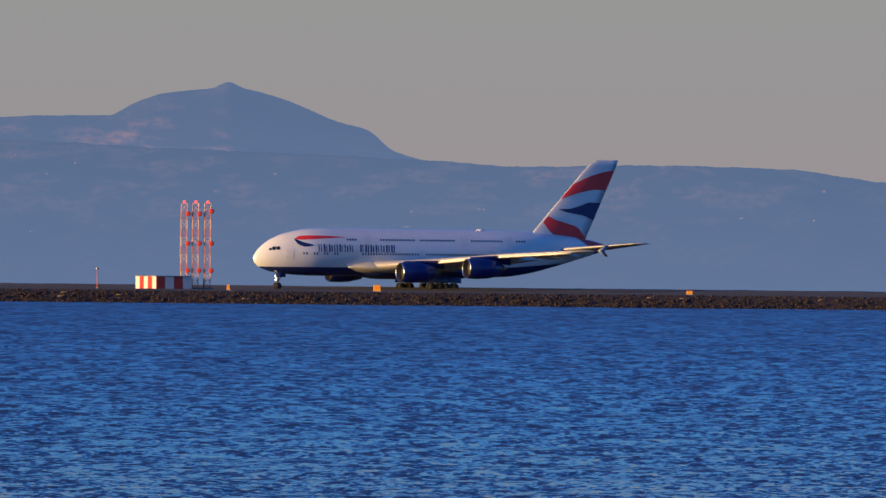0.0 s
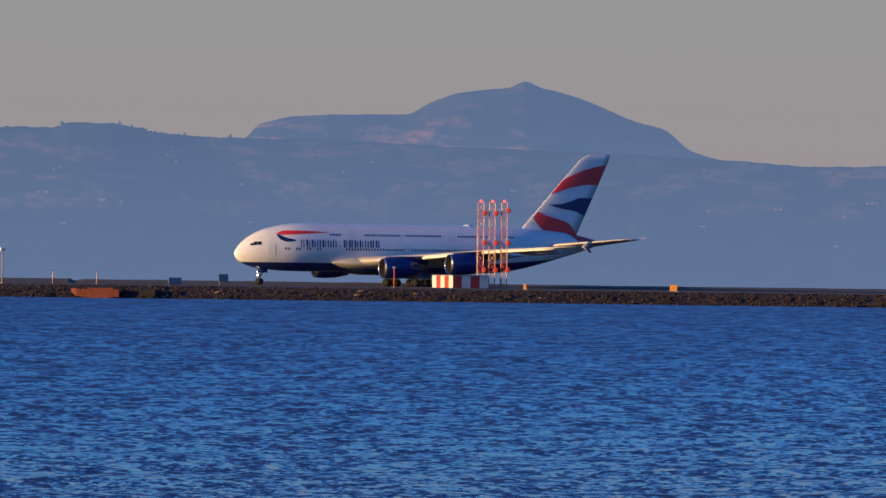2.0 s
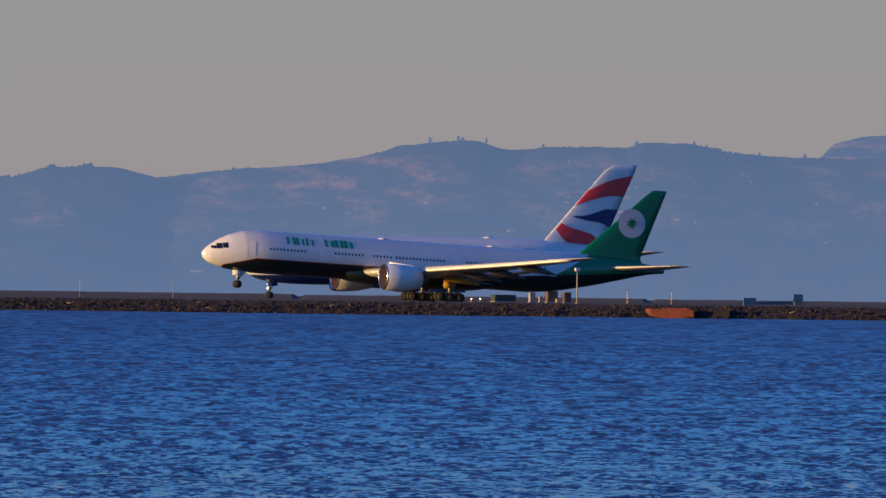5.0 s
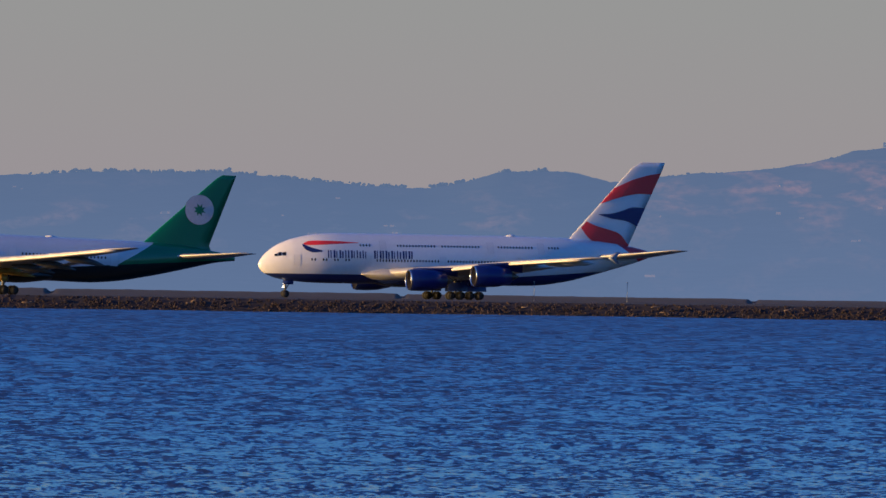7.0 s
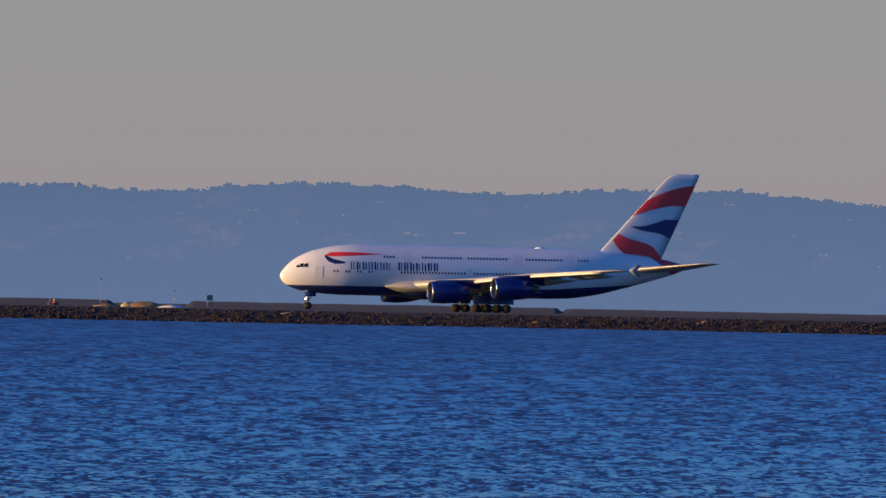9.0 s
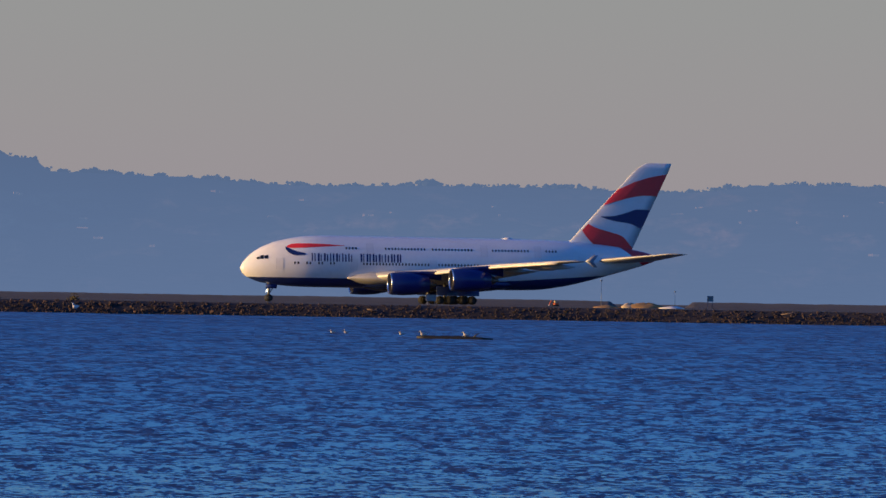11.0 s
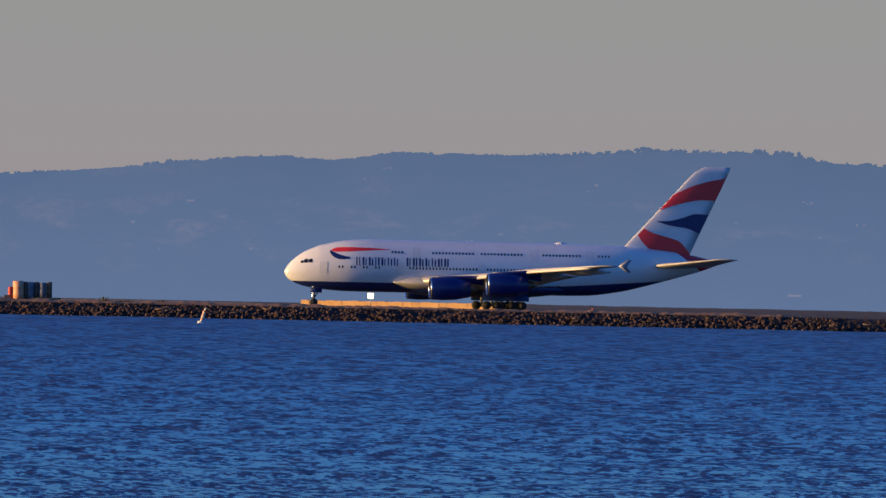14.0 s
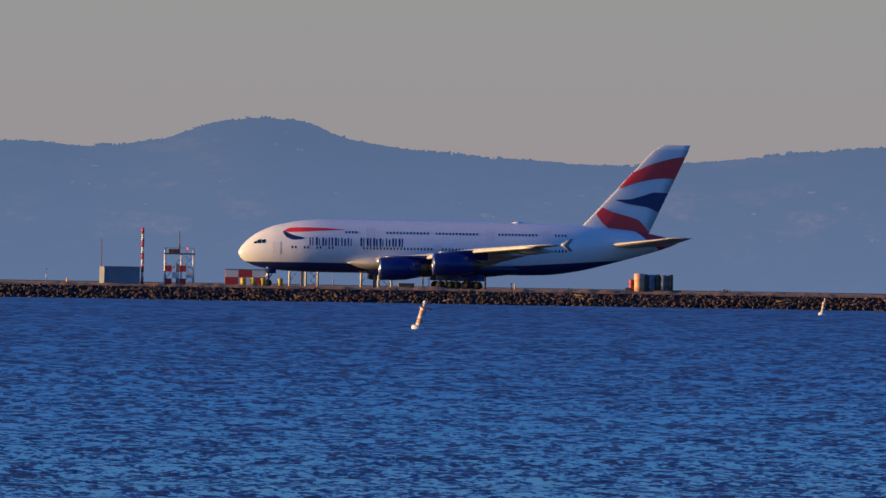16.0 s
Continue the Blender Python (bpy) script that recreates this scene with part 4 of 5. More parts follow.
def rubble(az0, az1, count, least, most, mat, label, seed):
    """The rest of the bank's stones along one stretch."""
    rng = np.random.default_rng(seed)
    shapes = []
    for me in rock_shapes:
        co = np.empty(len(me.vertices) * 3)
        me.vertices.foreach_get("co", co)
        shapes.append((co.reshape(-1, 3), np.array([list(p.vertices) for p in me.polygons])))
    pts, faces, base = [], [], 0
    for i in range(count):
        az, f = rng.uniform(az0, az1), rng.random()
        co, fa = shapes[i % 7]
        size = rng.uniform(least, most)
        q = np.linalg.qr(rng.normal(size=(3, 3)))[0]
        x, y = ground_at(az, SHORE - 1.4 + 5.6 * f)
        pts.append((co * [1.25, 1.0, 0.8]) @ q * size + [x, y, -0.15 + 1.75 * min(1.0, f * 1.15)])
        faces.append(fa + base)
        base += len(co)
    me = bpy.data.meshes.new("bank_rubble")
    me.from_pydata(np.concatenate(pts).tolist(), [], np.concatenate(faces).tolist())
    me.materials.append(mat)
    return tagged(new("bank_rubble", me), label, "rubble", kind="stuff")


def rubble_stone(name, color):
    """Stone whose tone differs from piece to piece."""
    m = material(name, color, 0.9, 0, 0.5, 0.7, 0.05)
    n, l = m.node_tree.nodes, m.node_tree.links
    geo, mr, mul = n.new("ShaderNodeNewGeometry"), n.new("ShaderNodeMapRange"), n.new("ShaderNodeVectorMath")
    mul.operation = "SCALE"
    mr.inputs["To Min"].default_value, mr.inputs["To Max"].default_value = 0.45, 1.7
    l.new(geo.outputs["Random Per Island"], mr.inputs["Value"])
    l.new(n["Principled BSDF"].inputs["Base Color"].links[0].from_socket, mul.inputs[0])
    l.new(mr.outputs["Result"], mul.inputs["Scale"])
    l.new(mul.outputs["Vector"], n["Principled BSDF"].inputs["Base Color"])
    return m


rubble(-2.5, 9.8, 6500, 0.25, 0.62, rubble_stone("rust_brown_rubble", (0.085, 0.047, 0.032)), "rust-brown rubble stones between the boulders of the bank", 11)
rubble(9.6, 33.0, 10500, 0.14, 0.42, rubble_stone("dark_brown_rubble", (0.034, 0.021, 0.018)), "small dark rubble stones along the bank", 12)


def strip(name, az0, az1, d0, d1, height, mat, label, category, wobble=0.3, kind="structure", taper=0.15):
    """A low mound along the airfield."""
    az = np.arange(az0, az1 + 0.02, 0.02)
    pts = []
    for f, up in ((0, 0.0), (0.2, 0.8), (0.5, 1.0), (0.8, 0.8), (1, 0.0)):
        for a in az:
            fade = min(1.0, (a - az0) / taper, (az1 - a) / taper)
            x, y = ground_at(a, d0 + (d1 - d0) * f)
            pts.append((x, y, GROUND - 0.03 + max(0.0, height * up * max(0.05, fade) * (1 + wobble * noise.noise((a * 6, f * 3, height)) + wobble * 0.6 * noise.noise((a * 30, f, 2))))))
    ob = sheet(name, pts, grid_faces(5, len(az)), mat, label, category)
    return tagged(ob, kind=kind)


strip("grass_verge", -3.0, 9.6, SHORE + 3.4, SHORE + 12, 0.34, m_straw, "strip of dry straw-coloured grass on the bank's crest", "grass", 0.9)
strip("far_grass", -3.0, 6.6, 1820, 2050, 0.30, m_straw, "field of dry straw-coloured grass behind the runways", "grass")
m_berm = material("dull_grass_berm", (0.050, 0.042, 0.040), 0.95, 0, 0.35, 5, 0.05)
strip("grass_berm", 7.95, 13.95, 1800, 1880, 1.02, m_berm, "long low berm of dull grass behind the runway", "berm", 0.08, taper=0.04)
for az0, az1, high in ((14.34, 16.5, 1.02), (16.48, 18.5, 0.94), (18.48, 20.5, 0.85), (20.48, 22.5, 0.76), (22.48, 33.0, 0.68)):
    strip("grass_berm", az0, az1, 1800, 1880, high, m_berm, "long low berm of dull grass behind the runway", "berm", 0.08, taper=0.04)
m_clay = material("tan_clay", (0.34, 0.20, 0.085), 0.9, 0, 0.25, 3, 0.05)
a, b = Vector((*ground_at(7.98, 1700), 0)), Vector((*ground_at(6.75, 1905), 0))
ob = thing("earth_barrier", "long low tan barrier lit by the low sun", "barrier", Matrix.Translation((*a.xy, GROUND)) @ pose(0, 0, 0, 0, 0, math.degrees(math.atan2(b.y - a.y, b.x - a.x))))
span_length = (b - a).length
for k in range(24):
    part("barrier_block", box((span_length / 24 - 0.12, 0.8, 0.98 + 0.08 * math.sin(k * 2.3)), (span_length * (k + 0.5) / 24, 0.05 * math.sin(k * 1.7), 0.47), 0.06), m_clay, ob, smooth=False)

# ---- things on the airfield ----
m_orange = material("orange_warning_paint", (0.62, 0.13, 0.03), 0.5, 0, 0.12, 0.5)
m_red_sign = material("red_warning_paint", (0.52, 0.045, 0.03), 0.5, 0, 0.12, 0.5)
m_white_flat = material("weathered_white_paint", (0.72, 0.70, 0.66), 0.6, 0, 0.12, 0.5)
m_grey = material("galvanised_grey", (0.34, 0.35, 0.36), 0.5, 0.3, 0.15, 0.5)
m_dark_green = material("dark_green_paint", (0.03, 0.05, 0.04), 0.6, 0, 0.2, 0.5)
m_shed = material("corrugated_grey_metal", (0.26, 0.27, 0.29), 0.55, 0.2, 0.25, 0.8)
m_tan = material("sand_coloured_paint", (0.52, 0.40, 0.24), 0.7, 0, 0.2, 0.5)
m_yellow = material("yellow_paint", (0.65, 0.42, 0.03), 0.5, 0, 0.12, 0.5)
m_amber = material("amber_paint", (0.75, 0.30, 0.03), 0.5, 0, 0.12, 0.5)
m_peach = material("pale_orange_paint", (0.72, 0.38, 0.22), 0.5, 0, 0.2, 0.5)
m_brown = material("dark_brown_steel", (0.12, 0.085, 0.06), 0.6, 0.1, 0.3, 0.5)
m_blue_drum = material("faded_blue_paint", (0.16, 0.18, 0.24), 0.5, 0.1, 0.2, 0.5)
m_rust = material("rusty_red_hull", (0.19, 0.045, 0.025), 0.8, 0, 0.45, 0.8, 0.02)
m_wood = material("weathered_driftwood", (0.20, 0.145, 0.105), 0.85, 0, 0.3, 0.4, 0.02)
m_log = material("wet_dark_log", (0.016, 0.014, 0.012), 0.6, 0, 0.4, 0.4, 0.02)
m_feather = material("pale_feathers", (0.55, 0.50, 0.45), 0.8, 0, 0.2, 0.1)
m_concrete = material("grey_concrete", (0.30, 0.29, 0.28), 0.85, 0, 0.2, 1)


def spot(az, dist, z=GROUND, turn=0.0):
    x, y = ground_at(az, dist)
    return Matrix.Translation((x, y, z)) @ pose(0, 0, 0, 0, 0, turn)


def lattice_mast(parent, x, height, width, mats, step=1.4):
    """A four-legged lattice mast in coloured bays."""
    w = width / 2
    bays = int(round(height / step))
    h = height / bays
    for k in range(bays):
        bm = bmesh.new()
        z0, z1 = k * h, (k + 1) * h
        c = [(x - w, -w), (x + w, -w), (x + w, w), (x - w, w)]
        for i in range(4):
            (xa, ya), (xb, yb) = c[i], c[(i + 1) % 4]
            rod((xa, ya, z0), (xa, ya, z1), 0.075, n=6, bm=bm)
            rod((xa, ya, z0), (xb, yb, z1), 0.03, n=5, bm=bm)
            rod((xb, yb, z0), (xa, ya, z1), 0.03, n=5, bm=bm)
            rod((xa, ya, z1), (xb, yb, z1), 0.035, n=5, bm=bm)
        part("lattice_bay", bm, mats[k % len(mats)], parent, smooth=False)


def antenna_tower():
    ob = thing("glide_slope_antenna", "three orange and white lattice masts carrying red antenna drums", "antenna mast", spot(24.859, 1631, turn=-24.8))
    for k, x in enumerate((-1.85, 0.0, 1.95)):
        lattice_mast(ob, x, 13.9, 0.95, (m_orange, m_peach))
        for z in (3.0, 7.4, 12.2):
            z += 0.45 * (k == 2 and z > 12)
            part("antenna_drum", rings([[(x + 0.62 + rr * math.cos(a), yy, z + rr * math.sin(a)) for a in [i * math.pi / 8 for i in range(16)]] for yy, rr in ((-0.9, 0.30), (-0.85, 0.42), (-0.45, 0.42), (-0.4, 0.3))]), m_red_sign, ob)
        part("beacon", rings([[(x + rr * math.cos(a), rr * math.sin(a), 13.9 + z) for a in [i * math.pi / 6 for i in range(12)]] for z, rr in ((0, 0.22), (0.3, 0.22), (0.45, 0.08))]), m_lamp_red, ob)
        part("cable_duct", rod((x - 0.6, 0, 0), (x - 0.6, 0, 12.6), 0.06, n=6), m_grey, ob)
    part("footing", box((6.0, 2.2, 0.3), (0, 0, 0.1), 0.05), m_concrete, ob, smooth=False)
    return ob


def checkered_hut(name, label, az, dist, size, nx, ny, rows=1, turn=0.0, legs=0.0):
    """A shelter with alternating red and white panels."""
    sx, sy, sz = size
    ob = thing(name, label, "equipment hut", spot(az, dist, turn=turn))
    part("core", box((sx - 0.1, sy - 0.1, sz - 0.06), (0, 0, legs + sz / 2)), m_grey, ob, smooth=False)
    for r in range(rows):
        z = legs + sz * (r + 0.5) / rows
        for i in range(nx):
            for s in (-1, 1):
                part("panel", box((sx / nx - 0.05, 0.06, sz / rows - 0.04), (sx * ((i + 0.5) / nx - 0.5), s * sy / 2, z), 0.012), (m_red_sign, m_white_flat)[(i + r) % 2], ob, smooth=False)
        for i in range(ny):
            for s in (-1, 1):
                part("panel", box((0.06, sy / ny - 0.05, sz / rows - 0.04), (s * sx / 2, sy * ((i + 0.5) / ny - 0.5), z), 0.012), (m_white_flat, m_red_sign)[(i + r) % 2], ob, smooth=False)
    part("roof", box((sx + 0.25, sy + 0.25, 0.12), (0, 0, legs + sz + 0.05), 0.03), m_shed, ob, smooth=False)
    if legs:
        for x in (-1, 1):
            for y in (-1, 1):
                part("leg", box((0.2, 0.2, legs), (x * (sx / 2 - 0.3), y * (sy / 2 - 0.3), legs / 2)), m_yellow, ob, smooth=False)
    return ob


def post(name, label, category, az, dist, height, r, mat, top=None, top_size=0.3, stripes=None):
    ob = thing(name, label, category, spot(az, dist))
    if stripes:
        n = stripes[0]
        for k in range(n):
            part("pole_band", rod((0, 0, height * k / n), (0, 0, height * (k + 1) / n), r, r * 0.95), stripes[1 + k % 2], ob)
    else:
        part("pole", rod((0, 0, 0), (0, 0, height), r, r * 0.75), mat, ob)
    part("foot", rod((0, 0, 0), (0, 0, 0.12), r * 2.4, r * 2.2), m_concrete, ob)
    if top:
        part("head", box((top_size * 1.5, top_size, top_size), (0, 0, height + top_size / 2), 0.04), top, ob, smooth=False)
    return ob


def panel_sign(az, dist, w, h, up, label, mat=None):
    ob = thing("sign_board", label, "sign", spot(az, dist, turn=2.0))
    part("board", box((w, 0.08, h), (0, 0, up + h / 2), 0.02), mat or m_grey, ob, smooth=False)
    for s in (-1, 1):
        part("leg", rod((s * w * 0.35, 0.06, 0), (s * w * 0.35, 0.06, up + h * 0.8), 0.05), m_grey, ob)
    part("blank_bar", box((w * 0.7, 0.03, h * 0.12), (0, -0.05, up + h * 0.6)), m_concrete, ob, smooth=False)
    return ob


def cabinet(name, label, az, dist, size, mat, roof=m_grey, turn=0):
    sx, sy, sz = size
    ob = thing(name, label, "cabinet", spot(az, dist, turn=turn))
    part("body", box((sx, sy, sz - 0.15), (0, 0, 0.1 + (sz - 0.15) / 2), 0.04), mat, ob, smooth=False)
    part("plinth", box((sx + 0.15, sy + 0.15, 0.12), (0, 0, 0.05)), m_concrete, ob, smooth=False)
    part("roof", box((sx + 0.12, sy + 0.12, 0.08), (0, 0, sz - 0.01), 0.02), roof, ob, smooth=False)
    part("door", box((sx * 0.4, 0.04, sz * 0.7), (-sx * 0.2, -sy / 2 - 0.015, sz * 0.5), 0.01), mat, ob, smooth=False)
    part("door", box((sx * 0.4, 0.04, sz * 0.7), (sx * 0.22, -sy / 2 - 0.015, sz * 0.5), 0.01), mat, ob, smooth=False)
    return ob


def light_gantry(az, dist, width, height, label, checks=False):
    """An approach light tower: legs, braces, platform and lamps."""
    ob = thing("light_gantry", label, "light tower", spot(az, dist, turn=-az))
    w, d = width / 2, 1.1
    for x in (-w, 0.15 * w, w):
        for y in (-d, d):
            part("leg", rod((x, y, 0), (x, y, height * (0.98 if abs(x) == w else 0.85)), 0.19, 0.16, 8), m_white_flat, ob)
    for y in (-d, d):
        part("brace", rod((-w, y, height * 0.15), (0.15 * w, y, height * 0.8), 0.05, n=6), m_grey, ob)
        part("brace", rod((w, y, height * 0.15), (0.15 * w, y, height * 0.8), 0.05, n=6), m_white_flat, ob)
        part("brace", rod((-w, y, height * 0.5), (w, y, height * 0.5), 0.05, n=6), m_grey, ob)
    deck = part("platform", box((width + 0.5, 2 * d + 0.4, 0.22), (0, 0, height * 0.87), 0.03), m_brown, ob, smooth=False)
    for y in (-d - 0.15, d + 0.15):
        part("rail", box((width + 0.5, 0.06, 0.07), (0, y, height * 0.87 + 0.95)), m_grey, deck, smooth=False)
        for x in (-w, -w / 2, 0, w / 2, w):
            part("rail_post", box((0.06, 0.06, 0.9), (x, y, height * 0.87 + 0.5)), m_grey, deck, smooth=False)
    for k in range(4):
        z0, z1 = height * 0.2 * k, height * 0.2 * (k + 1)
        part("lattice_bay", rod((0.45 * w, -d, z0), (w, -d, z1), 0.05, n=5, bm=rod((w, -d, z0), (0.45 * w, -d, z1), 0.05, n=5)), m_white_flat, ob, smooth=False)
    part("equipment_box", box((1.7, 0.8, 0.75), (-0.4 * w, 0, height * 0.87 + 0.4), 0.05), m_brown, ob, smooth=False)
    part("antenna", rod((0.0, 0, height * 0.87), (0.0, 0, height * 1.5), 0.16, 0.06, 8), m_brown, ob)
    part("cable_riser", box((0.5, 0.5, height * 0.6), (-0.12 * w, 0, height * 0.3), 0.05), m_shed, ob, smooth=False)
    part("beacon", box((0.32, 0.3, 0.3), (0.55 * w, 0, height + 0.1), 0.1), m_lamp_red, ob)
    part("lamp", box((0.3, 0.3, 0.25), (-0.95 * w, -d, height + 0.1), 0.06), m_white_flat, ob)
    if checks:
        for i in range(4):
            for j in range(3):
                if (i + j) % 2:
                    continue
                part("check_panel", box((width / 4 - 0.04, 0.06, height * 0.17), (-w + width * (i + 0.5) / 4, -d - 0.2, height * (0.1 + 0.18 * j))), (m_red_sign, m_white_flat)[j % 2 if i % 2 else 0], ob, smooth=False)
    return ob


antenna_tower()
checkered_hut("equipment_hut", "low red and white panelled equipment hut beside the lattice masts", 24.68, 1628, (6.3, 8.0, 2.0), 4, 5)
post("marker_post", "thin orange marker post with a pale cap", "post", 24.303, 1600, 3.0, 0.11, m_orange, m_white_flat, 0.3)
for az, w, h in ((25.049, 0.45, 0.75), (25.896, 1.05, 0.9), (27.676, 0.9, 0.5)):
    ob = thing("distance_marker", "small orange marker box on the grass", "marker", spot(az, 1452, turn=-az), "orange markers")
    part("box", box((w, 0.6, h), (0, 0, h / 2 + 0.06), 0.05), m_amber, ob, smooth=False)
    part("base", box((w + 0.2, 0.8, 0.08), (0, 0, 0.03)), m_concrete, ob, smooth=False)
panel_sign(23.055, SHORE + 4.6, 1.9, 0.95, 0.15, "plain grey sign board on the bank's crest", m_shed)
panel_sign(23.33, 1480, 1.6, 1.1, 0.6, "plain grey sign board standing in the grass", m_shed)
panel_sign(14.481, 1700, 1.1, 0.95, 1.15, "small dark grey sign board on two legs", m_shed)
panel_sign(12.89, 1480, 1.6, 0.95, 0.55, "small pale grey sign board on two legs", m_concrete)
cabinet("container", "low dark green container on the grass", 21.652, 1560, (3.5, 1.8, 1.1), m_dark_green, m_dark_green)
cabinet("white_cabinet", "pair of small pale cabinets on concrete", 21.815, 1545, (0.9, 0.7, 1.5), m_concrete)
cabinet("white_cabinet", "narrow pale cabinet beside a dark one", 21.862, 1545, (0.5, 0.5, 0.9), m_concrete)
cabinet("dark_cabinet", "dark grey steel cabinet", 21.925, 1545, (1.7, 1.2, 1.75), m_brown, m_brown)
cabinet("tan_cabinet", "sand-coloured cabinet catching the sun", 22.012, 1545, (1.2, 1.0, 1.6), m_brown, m_tan)
cabinet("tan_box", "low sand-coloured box between cabinets", 21.968, 1545, (1.2, 1.0, 0.6), m_tan)
post("lamp_post", "slim white pole with a lamp head", "lamp post", 22.072, 1425, 4.6, 0.12, m_concrete, m_white_flat, 0.45)
for az in (22.359, 22.61):
    ob = post("red_mast", "short red lattice mast with a lamp", "mast", az, 1540, 1.9, 0.07, m_peach, m_red_sign, 0.14)
for az in (21.47, 21.52):
    post("edge_light", "low runway edge light", "runway light", az, 1580, 0.35, 0.08, m_yellow, m_lamp_warm, 0.16)


def barge():
    ob = thing("beached_barge", "rusty red flat barge lying at the foot of the bank", "barge", spot(22.603, SHORE - 0.6, 0.0, -22.6))
    out = []
    for x, b, t, w in ((-3.2, 0.75, 1.25, 0.7), (-2.6, 0.25, 1.2, 1.0), (-1, 0.0, 1.12, 1.1), (1.5, 0.0, 1.1, 1.1), (3.1, 0.2, 1.15, 1.0)):
        out.append([(x, -w, t), (x, -w * 0.85, b), (x, w * 0.85, b), (x, w, t)])
    part("hull", rings(out), m_rust, ob, smooth=False)
    part("deck_coaming", box((3.4, 1.2, 0.25), (0.6, 0, 1.22), 0.04), m_rust, ob, smooth=False)
    return ob


barge()
ob = thing("concrete_outfall", "dark stained concrete outfall in the bank", "outfall", spot(22.85, SHORE + 0.4, 0.0, -22.8))
part("block", box((4.4, 2.2, 1.2), (0, 0.3, 0.5), 0.1), material("stained_concrete", (0.018, 0.015, 0.015), 0.9, 0, 0.3, 0.6), ob, smooth=False)

# works site
for az, w, h, mat, lab in ((13.90, 2.4, 0.42, m_clay, "low heap of tan sand"), (14.02, 1.6, 0.75, m_tan, "small heap of pale gravel"), (14.12, 3.2, 0.8, m_clay, "heap of tan clay at the works"), (14.27, 2.2, 0.4, m_white_flat, "heap of pale rubble")):
    ob = thing("spoil_heap", lab, "heap", spot(az, 1500), "spoil heaps")
    part("mound", rings([[(w * rr * math.cos(a) * (1 + 0.2 * math.sin(3 * a + az * 40)), 1.2 * rr * math.sin(a), -0.05 + h * z * (1 + 0.15 * math.sin(2 * a + az * 70))) for a in [i * math.pi / 9 for i in range(18)]]
                        for z, rr in ((0, 1.0), (0.45, 0.75), (0.8, 0.45), (1.0, 0.12))]), mat, ob)
ob = thing("small_excavator", "small orange excavator at the works", "excavator", spot(13.60, 1560, turn=8) @ Matrix.Diagonal((0.46, 0.46, 0.46, 1)))
part("track", box((2.2, 0.4, 0.5), (0, -0.7, 0.27), 0.12), m_tyre, ob)
part("track", box((2.2, 0.4, 0.5), (0, 0.7, 0.27), 0.12), m_tyre, ob)
part("body", box((1.5, 1.3, 0.7), (0.2, 0, 0.9), 0.1), m_orange, ob)
part("cab", box((0.8, 0.8, 0.9), (-0.1, -0.2, 1.55), 0.08), m_tan, ob)
part("boom", rod((-0.5, 0, 1.0), (-1.7, 0, 1.9), 0.12), m_orange, ob)
part("stick", rod((-1.7, 0, 1.9), (-2.2, 0, 0.6), 0.09), m_orange, ob)
part("bucket", box((0.5, 0.6, 0.4), (-2.2, 0, 0.4), 0.06), m_shed, ob)
post("thin_mast", "thin grey mast with a small lamp", "mast", 13.86, 1700, 4.3, 0.04, m_grey, m_grey, 0.25)
post("thin_mast", "thin grey mast with a small lamp", "mast", 14.28, 1700, 2.6, 0.035, m_grey, m_grey, 0.2)
for az in (19.77, 19.24):
    post("approach_mast", "thin pale pole standing behind the runway", "mast", az, 1720, 3.2, 0.05, m_grey, m_grey, 0.16)

# lit works lamp and striped tanks
ob = thing("work_lamp", "bright warm lamp box on a short pole", "lamp", spot(7.134, 1760, turn=-7))
part("pole", rod((0, 0, 0), (0, 0, 1.5), 0.07), m_grey, ob)
part("lamp_head", box((1.1, 0.5, 0.95), (0, 0, 1.92), 0.14), m_lamp_warm, ob, smooth=False)
ob = thing("drum_rack", "upright orange, brown and blue drums on a dark skid", "tanks", spot(5.216, 1500, turn=-5))
part("skid", box((4.2, 2.4, 0.5), (1.9, 0, 0.28), 0.05), m_dark_green, ob, smooth=False)
for x, r, low, high, mat in ((-3.45, 0.36, 0.0, 2.05, m_red_sign), (-2.3, 0.82, 0.0, 2.95, m_peach), (-1.22, 0.27, 0.0, 2.85, m_brown), (-0.45, 0.52, 0.0, 2.8, m_blue_drum),
                             (0.42, 0.35, 0.5, 2.85, m_brown), (1.3, 0.54, 0.5, 2.75, m_blue_drum), (2.3, 0.44, 0.5, 2.85, m_brown)):
    part("drum", rings([[(x + rr * math.cos(a), rr * math.sin(a), low + z * (high - low)) for a in [i * math.pi / 12 for i in range(24)]] for z, rr in ((0.0, r), (0.30, r), (0.32, r * 1.04), (0.36, r), (0.66, r), (0.68, r * 1.04), (0.72, r), (0.96, r), (1.0, r * 0.8))]), mat, ob)
part("tail_box", box((1.0, 1.6, 0.8), (-3.9, 0.4, 0.4), 0.05), m_brown, ob, smooth=False)
